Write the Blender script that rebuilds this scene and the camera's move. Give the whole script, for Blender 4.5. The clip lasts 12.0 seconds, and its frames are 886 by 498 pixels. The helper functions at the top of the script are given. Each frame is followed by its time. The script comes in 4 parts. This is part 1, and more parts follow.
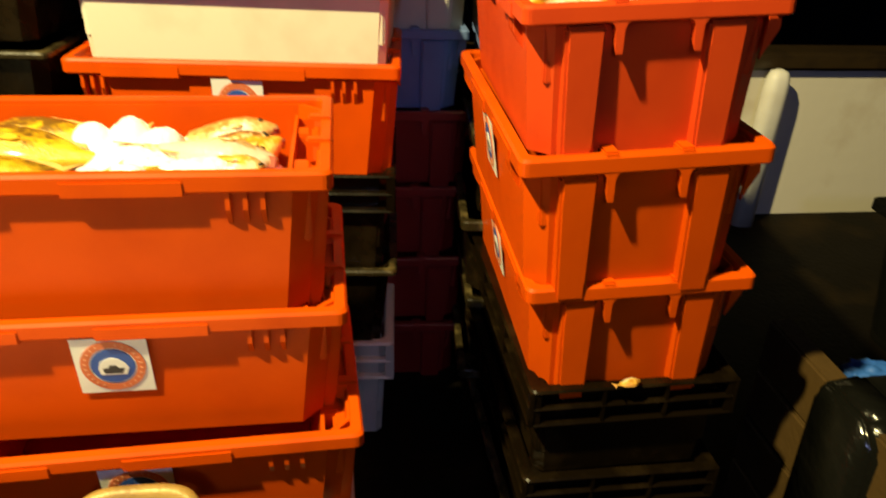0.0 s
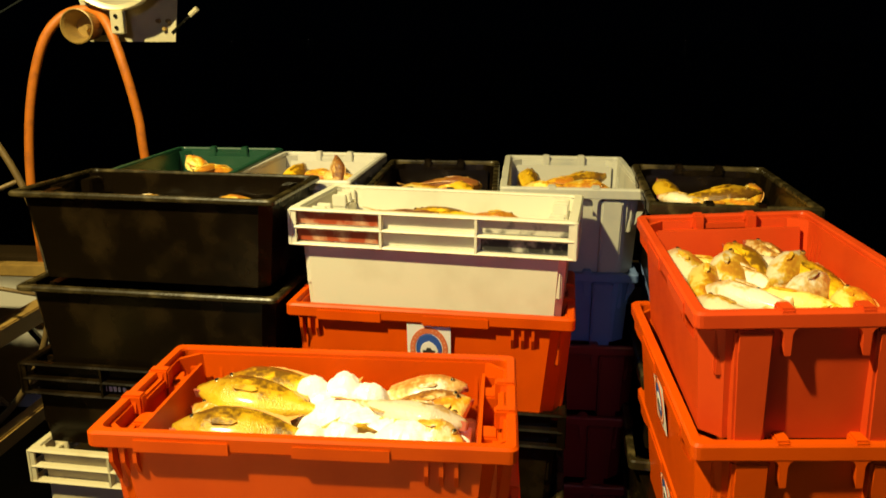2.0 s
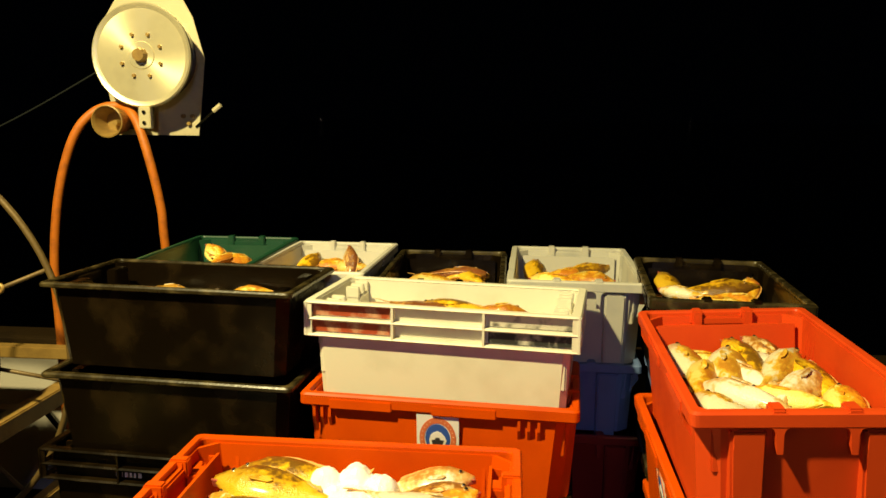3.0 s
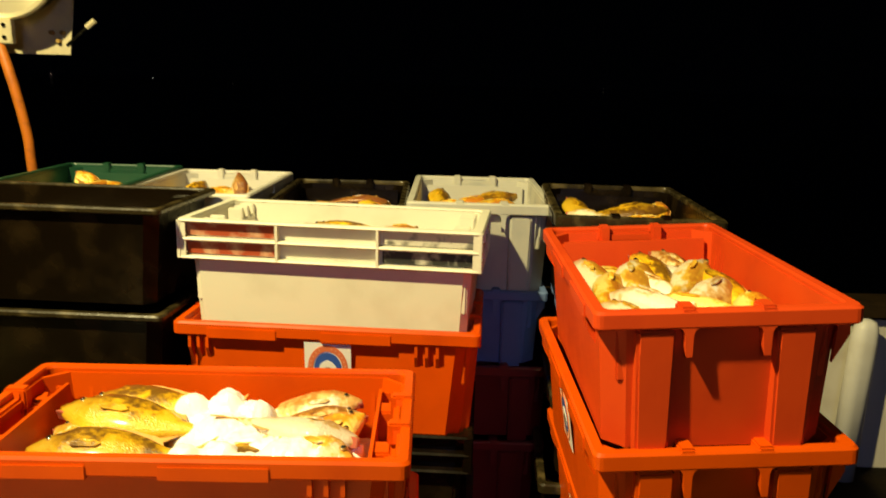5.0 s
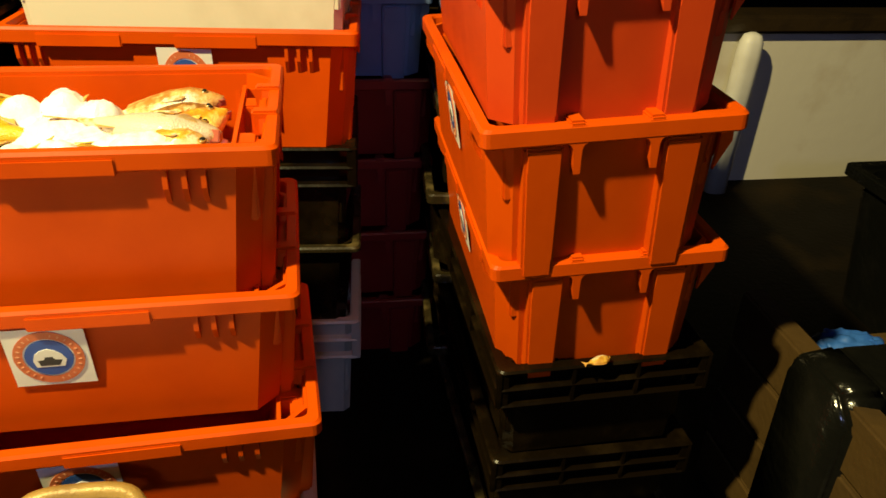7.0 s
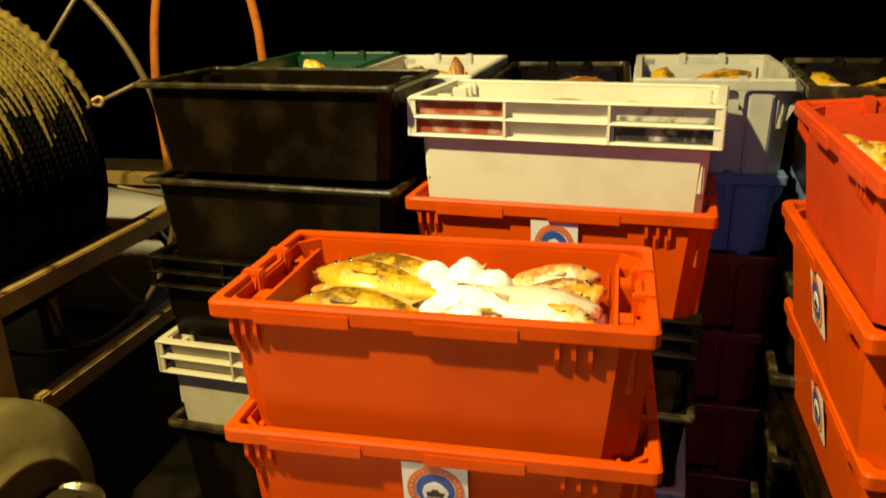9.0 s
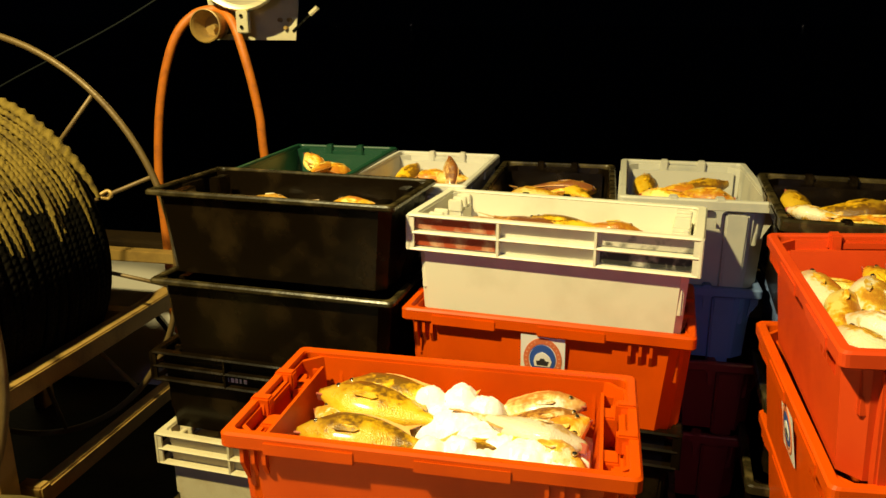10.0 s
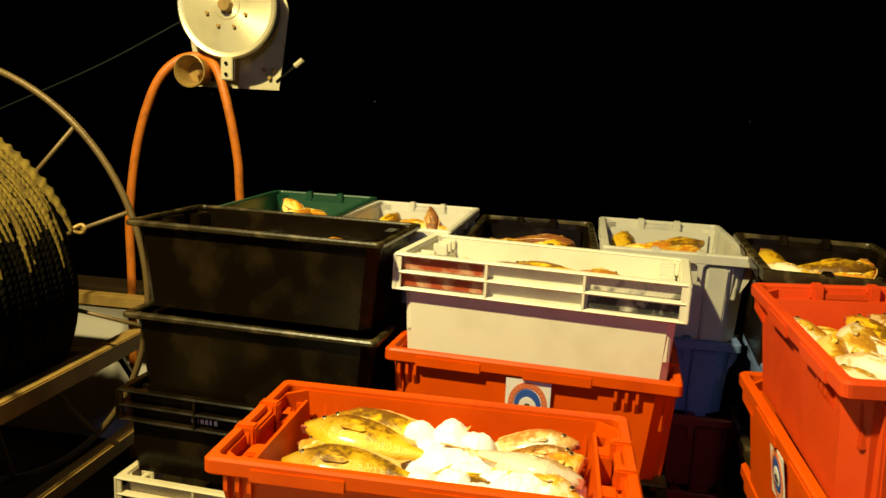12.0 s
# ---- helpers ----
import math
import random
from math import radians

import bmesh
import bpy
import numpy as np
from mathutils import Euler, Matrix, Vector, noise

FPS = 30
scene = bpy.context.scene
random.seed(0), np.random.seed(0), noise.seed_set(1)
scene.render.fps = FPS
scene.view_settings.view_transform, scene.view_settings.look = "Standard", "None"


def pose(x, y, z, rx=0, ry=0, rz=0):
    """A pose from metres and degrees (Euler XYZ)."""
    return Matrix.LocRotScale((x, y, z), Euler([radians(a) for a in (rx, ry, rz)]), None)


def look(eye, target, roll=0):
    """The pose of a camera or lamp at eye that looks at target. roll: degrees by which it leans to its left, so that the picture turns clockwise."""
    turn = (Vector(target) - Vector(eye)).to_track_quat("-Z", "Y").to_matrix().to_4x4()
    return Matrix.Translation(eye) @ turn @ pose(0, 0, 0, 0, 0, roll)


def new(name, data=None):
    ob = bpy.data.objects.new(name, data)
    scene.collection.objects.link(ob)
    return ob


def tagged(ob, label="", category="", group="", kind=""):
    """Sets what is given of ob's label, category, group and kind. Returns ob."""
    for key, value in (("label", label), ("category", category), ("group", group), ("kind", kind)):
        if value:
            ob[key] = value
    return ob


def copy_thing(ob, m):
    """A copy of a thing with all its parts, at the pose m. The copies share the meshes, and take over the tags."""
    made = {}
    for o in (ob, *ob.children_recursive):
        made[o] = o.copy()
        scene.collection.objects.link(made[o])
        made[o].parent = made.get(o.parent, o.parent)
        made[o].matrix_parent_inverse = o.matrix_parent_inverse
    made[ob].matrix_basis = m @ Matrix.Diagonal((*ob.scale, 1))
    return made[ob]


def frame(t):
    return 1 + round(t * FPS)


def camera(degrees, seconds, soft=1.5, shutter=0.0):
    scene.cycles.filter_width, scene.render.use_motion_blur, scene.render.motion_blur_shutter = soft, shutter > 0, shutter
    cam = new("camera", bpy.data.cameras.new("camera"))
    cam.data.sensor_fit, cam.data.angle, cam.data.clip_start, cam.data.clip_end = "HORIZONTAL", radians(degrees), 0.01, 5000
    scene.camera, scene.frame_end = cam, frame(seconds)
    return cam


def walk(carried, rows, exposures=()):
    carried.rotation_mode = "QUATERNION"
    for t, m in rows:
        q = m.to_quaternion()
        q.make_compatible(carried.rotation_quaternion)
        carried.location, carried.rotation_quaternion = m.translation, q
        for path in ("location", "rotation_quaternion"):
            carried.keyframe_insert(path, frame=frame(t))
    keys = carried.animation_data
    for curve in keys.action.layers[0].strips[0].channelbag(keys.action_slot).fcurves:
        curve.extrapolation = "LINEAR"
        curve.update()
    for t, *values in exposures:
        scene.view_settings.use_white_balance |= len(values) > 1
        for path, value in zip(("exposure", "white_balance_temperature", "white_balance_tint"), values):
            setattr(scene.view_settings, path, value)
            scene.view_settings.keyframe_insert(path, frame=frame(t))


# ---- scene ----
cam = camera(59.9, 12.0, 1.5, 0.3)
PATH = [
    (0, (0.366, 0.303, 1.446), (0.619, 2.06, 0.525), 2.3),
    (0.5, (0.353, 0.267, 1.494), (0.408, 2.13, 0.768), 0.3),
    (1, (0.338, 0.237, 1.523), (0.264, 2.141, 0.916), -0.2),
    (1.5, (0.328, 0.221, 1.594), (0.192, 2.12, 0.982), -0.0),
    (2, (0.316, 0.224, 1.661), (0.167, 2.148, 1.135), 0.2),
    (2.5, (0.309, 0.167, 1.713), (0.145, 2.113, 1.283), 0.4),
    (2.7, (0.311, 0.147, 1.725), (0.132, 2.105, 1.354), 0.4),
    (4.3, (0.356, 0.186, 1.651), (0.298, 2.165, 1.365), 1.2),
    (4.5, (0.357, 0.208, 1.637), (0.326, 2.184, 1.33), 1.4),
    (5, (0.368, 0.288, 1.579), (0.41, 2.243, 1.16), 1.6),
    (5.5, (0.384, 0.327, 1.526), (0.559, 2.238, 0.96), 1.9),
    (6, (0.407, 0.362, 1.479), (0.703, 2.187, 0.717), 2.2),
    (6.5, (0.415, 0.378, 1.439), (0.74, 2.12, 0.51), 2.1),
    (6.7, (0.412, 0.371, 1.431), (0.74, 2.079, 0.442), 2.4),
    (8.3, (0.312, 0.336, 1.422), (0.143, 2.08, 0.456), -1.5),
    (8.5, (0.293, 0.316, 1.451), (0.008, 2.104, 0.601), -2.2),
    (8.8, (0.271, 0.291, 1.484), (-0.128, 2.116, 0.771), -1.8),
    (9, (0.275, 0.285, 1.522), (-0.15, 2.123, 0.857), -1.4),
    (9.5, (0.269, 0.271, 1.627), (-0.149, 2.142, 1.059), -0.8),
    (10, (0.261, 0.236, 1.711), (-0.13, 2.116, 1.15), 0.1),
    (10.5, (0.254, 0.218, 1.716), (-0.154, 2.092, 1.149), 0.3),
    (11, (0.263, 0.229, 1.699), (-0.143, 2.089, 1.086), 0.2),
    (11.5, (0.268, 0.219, 1.686), (-0.065, 2.136, 1.226), 0.2),
    (12, (0.189, 0.211, 1.625), (-0.102, 2.155, 1.257), 3.0),
]
walk(cam, [(t, look(eye, target, roll)) for t, eye, target, roll in PATH],
     [(0, 0.36), (0.4, 0.18), (0.9, -0.04), (2.5, -0.08), (4.5, -0.02), (6.0, -0.07), (6.7, 0.06), (8.3, 0.0), (9.0, -0.10), (12.0, -0.06)])

# ---- world and light: night on deck, one warm flood lamp, one dim cool lamp ----
world = bpy.data.worlds.new("night")
scene.world = world
world.use_nodes = True
world.node_tree.nodes["Background"].inputs[0].default_value = (0.02, 0.03, 0.06, 1)
world.node_tree.nodes["Background"].inputs[1].default_value = 0.006


def lamp(name, eye, target, watts, colour, size):
    data = bpy.data.lights.new(name, "AREA")
    data.shape, data.size, data.energy, data.color = "DISK", size, watts, colour
    ob = new(name, data)
    ob.matrix_world = look(eye, target)
    return ob


lamp("deck_flood_lamp", (-1.35, 0.26, 3.95), (0.1, 1.8, 0.9), 305, (1.0, 0.845, 0.385), 0.13)
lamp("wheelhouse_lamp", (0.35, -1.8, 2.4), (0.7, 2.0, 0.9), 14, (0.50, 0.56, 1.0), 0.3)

# ---- materials ----


def mat(name, colour, rough=0.45, metal=0.0, spots=None, spot_amount=0.3, scale=9.0, bump=0.1, bump_scale=140.0, coat=0.0, spec=0.5, vary=0.0):
    """Base colour broken up at two scales, with a second dirt colour and a fine relief."""
    m = bpy.data.materials.new(name)
    m.use_nodes = True
    n, l = m.node_tree.nodes, m.node_tree.links
    b = n["Principled BSDF"]
    co = n.new("ShaderNodeTexCoord")
    big, small = n.new("ShaderNodeTexNoise"), n.new("ShaderNodeTexNoise")
    big.inputs["Scale"].default_value, big.inputs["Detail"].default_value = scale, 6
    small.inputs["Scale"].default_value, small.inputs["Detail"].default_value = bump_scale, 3
    l.new(co.outputs["Object"], big.inputs["Vector"])
    l.new(co.outputs["Object"], small.inputs["Vector"])
    ramp = n.new("ShaderNodeMapRange")
    ramp.inputs["From Min"].default_value, ramp.inputs["From Max"].default_value = 0.5, 0.75
    ramp.inputs["To Max"].default_value = spot_amount
    l.new(big.outputs["Fac"], ramp.inputs["Value"])
    mix = n.new("ShaderNodeMix")
    mix.data_type = "RGBA"
    mix.inputs["A"].default_value = (*colour, 1)
    mix.inputs["B"].default_value = (*(spots or [c * 0.6 for c in colour]), 1)
    l.new(ramp.outputs["Result"], mix.inputs["Factor"])
    last = mix.outputs["Result"]
    if vary:
        info, hsv, rng = n.new("ShaderNodeObjectInfo"), n.new("ShaderNodeHueSaturation"), n.new("ShaderNodeMapRange")
        rng.inputs["To Min"].default_value, rng.inputs["To Max"].default_value = 1 - vary, 1 + vary
        l.new(info.outputs["Random"], rng.inputs["Value"])
        l.new(rng.outputs["Result"], hsv.inputs["Value"])
        l.new(last, hsv.inputs["Color"])
        last = hsv.outputs["Color"]
    l.new(last, b.inputs["Base Color"])
    rr = n.new("ShaderNodeMapRange")
    rr.inputs["To Min"].default_value, rr.inputs["To Max"].default_value = max(rough - 0.12, 0.03), min(rough + 0.14, 1)
    l.new(big.outputs["Fac"], rr.inputs["Value"])
    l.new(rr.outputs["Result"], b.inputs["Roughness"])
    b.inputs["Metallic"].default_value = metal
    b.inputs["Specular IOR Level"].default_value = spec
    b.inputs["Coat Weight"].default_value = coat
    b.inputs["Coat Roughness"].default_value = 0.12
    bp = n.new("ShaderNodeBump")
    bp.inputs["Strength"].default_value, bp.inputs["Distance"].default_value = bump, 0.004
    l.new(small.outputs["Fac"], bp.inputs["Height"])
    l.new(bp.outputs["Normal"], b.inputs["Normal"])
    return m


ORANGE = mat("orange_plastic", (0.60, 0.070, 0.0006), 0.40, spots=(0.46, 0.046, 0.0006), spot_amount=0.6, scale=7, vary=0.06, spec=0.12, bump=0.035)
VERMILION = mat("red_orange_plastic", (0.60, 0.058, 0.008), 0.42, spots=(0.46, 0.034, 0.006), spot_amount=0.6, scale=7, spec=0.14, bump=0.035)
RED = mat("red_plastic", (0.17, 0.009, 0.007), 0.45, spots=(0.22, 0.014, 0.01), spot_amount=0.5, bump=0.035)
WHITE = mat("white_plastic", (0.69, 0.655, 0.53), 0.5, spots=(0.50, 0.45, 0.33), spot_amount=0.45, bump=0.035)
DIRTY = mat("dirty_white_plastic", (0.56, 0.49, 0.31), 0.5, spots=(0.40, 0.30, 0.14), spot_amount=0.6, scale=14)
PALE = mat("pale_grey_plastic", (0.60, 0.57, 0.50), 0.5, spots=(0.36, 0.31, 0.24), spot_amount=0.5, bump=0.035)
GREY = mat("grey_plastic", (0.50, 0.48, 0.41), 0.45, spots=(0.25, 0.27, 0.3), spot_amount=0.5, bump=0.035)
BLUE = mat("blue_plastic", (0.115, 0.18, 0.38), 0.45, spots=(0.05, 0.08, 0.17), spot_amount=0.5, bump=0.035)
GREEN = mat("green_plastic", (0.010, 0.060, 0.030), 0.4, spots=(0.008, 0.035, 0.020), spot_amount=0.5, bump=0.035)
BLACK = mat("black_plastic", (0.0048, 0.0028, 0.0010), 0.24, spots=(0.044, 0.026, 0.009), spot_amount=0.36, scale=10, spec=0.20)
# the rims' thin lit edges, put into a lighter copy of the black plastic
RIM_GLINT = mat("black_rim_highlight", (0.022, 0.016, 0.006), 0.28, spots=(0.15, 0.11, 0.04), spot_amount=0.8, scale=22, spec=0.4)
DECK = mat("wet_deck", (0.006, 0.0045, 0.0026), 0.55, spots=(0.026, 0.016, 0.006), spot_amount=0.9, scale=3, bump=0.5, bump_scale=45, spec=0.04)
PAINT = mat("white_boat_paint", (0.76, 0.73, 0.68), 0.5, spots=(0.45, 0.38, 0.28), spot_amount=0.5, scale=4, bump=0.3, bump_scale=18)
WATER = mat("night_sea", (0.004, 0.006, 0.008), 0.15, scale=0.2, bump=0.6, bump_scale=0.6)
STEEL = mat("worn_steel", (0.38, 0.235, 0.062), 0.42, metal=0.15, spots=(0.15, 0.085, 0.03), spot_amount=0.7, scale=12, bump=0.3)
ALU = mat("aluminium_plate", (0.80, 0.71, 0.46), 0.38, metal=0.35, spots=(0.42, 0.36, 0.24), spot_amount=0.5, scale=8, bump=0.03)
PIPE = mat("rusty_pipe", (0.15, 0.095, 0.030), 0.5, metal=0.2, spots=(0.08, 0.045, 0.015), spot_amount=0.8, scale=14, bump=0.3)
DULL = mat("dull_greased_steel", (0.32, 0.25, 0.085), 0.36, metal=0.5, spots=(0.10, 0.075, 0.03), spot_amount=0.7, scale=10, bump=0.2)
HOSE = mat("orange_rubber_hose", (0.62, 0.17, 0.012), 0.5, spots=(0.30, 0.08, 0.012), spot_amount=0.7, scale=26)
ROPE = mat("green_yellow_rope", (0.19, 0.125, 0.011), 0.9, spots=(0.045, 0.026, 0.005), spot_amount=1.0, scale=24, bump=0.6, bump_scale=230)
WOOD = mat("wet_wood", (0.066, 0.038, 0.012), 0.38, spots=(0.030, 0.018, 0.007), spot_amount=0.7, scale=7, bump=0.5, bump_scale=50, vary=0.25)
RUBBER = mat("black_wet_rubber", (0.005, 0.005, 0.004), 0.15, spots=(0.014, 0.012, 0.009), spot_amount=0.4, bump=0.8, bump_scale=38)
PAPER = mat("white_sticker", (0.78, 0.77, 0.74), 0.55)
INK_ORANGE = mat("orange_ink", (0.62, 0.16, 0.06), 0.55)
INK_PALE = mat("pale_orange_ink", (0.72, 0.36, 0.22), 0.55)
INK_BLUE = mat("blue_ink", (0.03, 0.09, 0.4), 0.5)
INK_DARK = mat("dark_ink", (0.03, 0.03, 0.035), 0.5)
RED_PAINT = mat("red_marking_paint", (0.30, 0.045, 0.010), 0.55, spots=(0.60, 0.42, 0.26), spot_amount=0.8, scale=30)
BLACK_PAINT = mat("black_marking_paint", (0.015, 0.015, 0.014), 0.6, spots=(0.60, 0.57, 0.50), spot_amount=0.75, scale=34)
GREY_PAINT = mat("worn_black_paint", (0.52, 0.49, 0.41), 0.6, spots=(0.03, 0.03, 0.028), spot_amount=1.0, scale=42)
BLUE_CLOTH = mat("blue_glove_rubber", (0.025, 0.12, 0.48), 0.6)

BRUSHED = mat("brushed_aluminium", (0.88, 0.79, 0.52), 0.36, metal=0.5, spots=(0.5, 0.44, 0.3), spot_amount=0.4, scale=9, bump=0.03)
nodes = BRUSHED.node_tree.nodes
tangent = nodes.new("ShaderNodeTangent")
tangent.direction_type, tangent.axis = "RADIAL", "Y"
nodes["Principled BSDF"].inputs["Anisotropic"].default_value = 0.8
BRUSHED.node_tree.links.new(tangent.outputs["Tangent"], nodes["Principled BSDF"].inputs["Tangent"])

# ---- mesh helpers ----


def part(name, bm, material, parent=None, label="", smooth=False, m=None):
    """Links a bmesh as one mesh object, under a thing or part if one is given."""
    me = bpy.data.meshes.new(name)
    bmesh.ops.recalc_face_normals(bm, faces=bm.faces)
    bm.to_mesh(me)
    bm.free()
    if smooth:
        for p in me.polygons:
            p.use_smooth = True
    me.materials.append(material)
    ob = new(name, me)
    if parent:
        ob.parent = parent
    if m is not None:
        ob.matrix_basis = m
    if label:
        ob["label"] = label
    return ob


def shared(name, me, parent, m):
    ob = new(name, me)
    ob.parent = parent
    ob.matrix_basis = m
    return ob


def empty(name, m=None):
    ob = new(name)
    ob.empty_display_size = 0.05
    if m is not None:
        ob.matrix_basis = m
    return ob


def add_box(bm, x0, x1, y0, y1, z0, z1, bevel=0.0, m=None):
    made = bmesh.ops.create_cube(bm, size=1)["verts"]
    for v in made:
        v.co = Vector((x0 + (v.co.x + 0.5) * (x1 - x0), y0 + (v.co.y + 0.5) * (y1 - y0), z0 + (v.co.z + 0.5) * (z1 - z0)))
    if m is not None:
        bmesh.ops.transform(bm, matrix=m, verts=made)
    if bevel:
        edges = {e for v in made for e in v.link_edges}
        bmesh.ops.bevel(bm, geom=list(edges), offset=bevel, segments=2, affect="EDGES")
    return bm


def boxes(rows, bevel=0.0):
    bm = bmesh.new()
    for r in rows:
        add_box(bm, *r, bevel=bevel)
    return bm


def add_prism(bm, outline, z0, z1):
    """A prism: an outline in the plane, drawn from z0 to z1."""
    low = [bm.verts.new((x, y, z0)) for x, y in outline]
    top = [bm.verts.new((x, y, z1)) for x, y in outline]
    n = len(outline)
    bm.faces.new(low[::-1])
    bm.faces.new(top)
    for i in range(n):
        bm.faces.new((low[i], low[(i + 1) % n], top[(i + 1) % n], top[i]))
    return bm


def add_hull(bm, points):
    made = [bm.verts.new(p) for p in points]
    bmesh.ops.convex_hull(bm, input=made)
    return bm


def add_cyl(bm, r0, r1, depth, m, n=24):
    bmesh.ops.create_cone(bm, cap_ends=True, segments=n, radius1=r0, radius2=r1, depth=depth, matrix=m)
    return bm


def loft(bm, rings, close_first=False, close_last=False, loop=False):
    made = [[bm.verts.new(p) for p in ring] for ring in rings]
    pairs = list(zip(made, made[1:])) + ([(made[-1], made[0])] if loop else [])
    for a, b in pairs:
        n = len(a)
        for i in range(n):
            bm.faces.new((a[i], a[(i + 1) % n], b[(i + 1) % n], b[i]))
    if close_first:
        bm.faces.new(made[0][::-1])
    if close_last:
        bm.faces.new(made[-1])
    return bm


def corners(hx, hy, c, z, n=1):
    """A rectangle with cut (n = 1) or rounded corners, counter-clockwise."""
    pts = []
    for k, (sx, sy) in enumerate(((1, 1), (-1, 1), (-1, -1), (1, -1))):
        for i in range(n + 1):
            a = math.pi / 2 * (k + i / n)
            pts.append((sx * (hx - c) + c * math.cos(a), sy * (hy - c) + c * math.sin(a), z))
    return pts


def tube(points, r, n=10, closed=False):
    """A tube round a smooth line of points."""
    bm = bmesh.new()
    pts = [Vector(p) for p in points]
    rings, side = [], None
    for i, p in enumerate(pts):
        a = pts[i - 1] if (i or closed) else p
        b = pts[(i + 1) % len(pts)] if (i < len(pts) - 1 or closed) else p
        d = (b - a).normalized()
        if side is None:
            side = d.orthogonal().normalized()
        side = (side - d * side.dot(d)).normalized()
        up = d.cross(side)
        rings.append([p + r * (math.cos(6.28318 * k / n) * side + math.sin(6.28318 * k / n) * up) for k in range(n)])
    loft(bm, rings, not closed, not closed, closed)
    return bm


def spline(points, steps=10):
    """Catmull-Rom through the points."""
    p = [Vector(q) for q in points]
    p = [2 * p[0] - p[1]] + p + [2 * p[-1] - p[-2]]
    out = []
    for a, b, c, d in zip(p, p[1:], p[2:], p[3:]):
        for i in range(steps):
            t = i / steps
            out.append(0.5 * (2 * b + (c - a) * t + (2 * a - 5 * b + 4 * c - d) * t * t + (3 * b - a - 3 * c + d) * t ** 3))
    return out + [p[-2]]


# ---- the deck, the bulwark and the sea ----
floor = tagged(part("deck", boxes([(-6, 6, -4, 3.33, -0.15, 0.0)]), DECK), "dark wet boat deck under the stacked crates", "deck", kind="structure")
stern = tagged(part("wall_stern", boxes([(-6, 6, 3.33, 3.41, -0.15, 0.68)], 0.006), mat("stained_boat_paint", (0.68, 0.63, 0.54), 0.5, spots=(0.36, 0.24, 0.12), spot_amount=0.8, scale=2.6, bump=0.3, bump_scale=18)), "white painted steel stern bulwark with stains", "bulwark", kind="structure")
rail = tagged(part("trim_rail", boxes([(-6, 6, 3.28, 3.44, 0.68, 0.755)], 0.012), mat("tarred_wood", (0.03, 0.018, 0.007), 0.35, spots=(0.008, 0.005, 0.003), spot_amount=0.8, scale=7, bump=0.4, bump_scale=50)), "dark wooden capping rail on the bulwark", "rail", kind="structure")
sea = tagged(part("water", boxes([(-3000, 3000, -3000, 3000, -1.9, -1.8)]), WATER), "black night sea round the boat", "sea", kind="structure")

# ---- crates ----
L, W = 0.70, 0.40


def sticker(parent, m):
    s = part("sticker", boxes([(-0.045, 0.045, -0.043, 0.043, 0, 0.0012)]), PAPER, parent, "white square sticker with an orange ring and blue disc", m=m)
    for name, r0, r1, z, mt in (("ring", 0.0285, 0.039, 0.0022, INK_ORANGE), ("disc", 0.0, 0.0265, 0.0022, INK_BLUE)):
        bm = bmesh.new()
        rings = [[(r * math.cos(6.28318 * k / 32), r * math.sin(6.28318 * k / 32), h) for k in range(32)] for r, h in ((r1, 0.001), (r1, z), (max(r0, 1e-4), z))]
        loft(bm, rings)
        part(name, bm, mt, s)
    bm = bmesh.new()
    add_prism(bm, [(-0.016, -0.013), (-0.018, -0.003), (-0.015, 0.006), (-0.009, 0.011), (0, 0.014), (0.008, 0.011), (0.015, 0.005), (0.019, -0.003), (0.015, -0.013)], 0.002, 0.003)
    part("emblem", bm, PAPER, s)
    bm = bmesh.new()
    add_prism(bm, [(-0.011, -0.011), (-0.013, -0.003), (-0.006, -0.002), (-0.004, 0.002), (0.004, 0.002), (0.006, -0.002), (0.014, -0.003), (0.010, -0.011)], 0.002, 0.0032)
    part("emblem_hull", bm, INK_DARK, s)
    bm = bmesh.new()
    for k in range(26):
        if k not in (0, 1, 12, 13):
            add_box(bm, -0.0007, 0.0007, 0.0322, 0.0355, 0.0022, 0.0028, m=Matrix.Rotation(6.28318 * k / 26, 4, "Z"))
    tagged(part("lettering", bm, INK_PALE, s), kind="stuff")


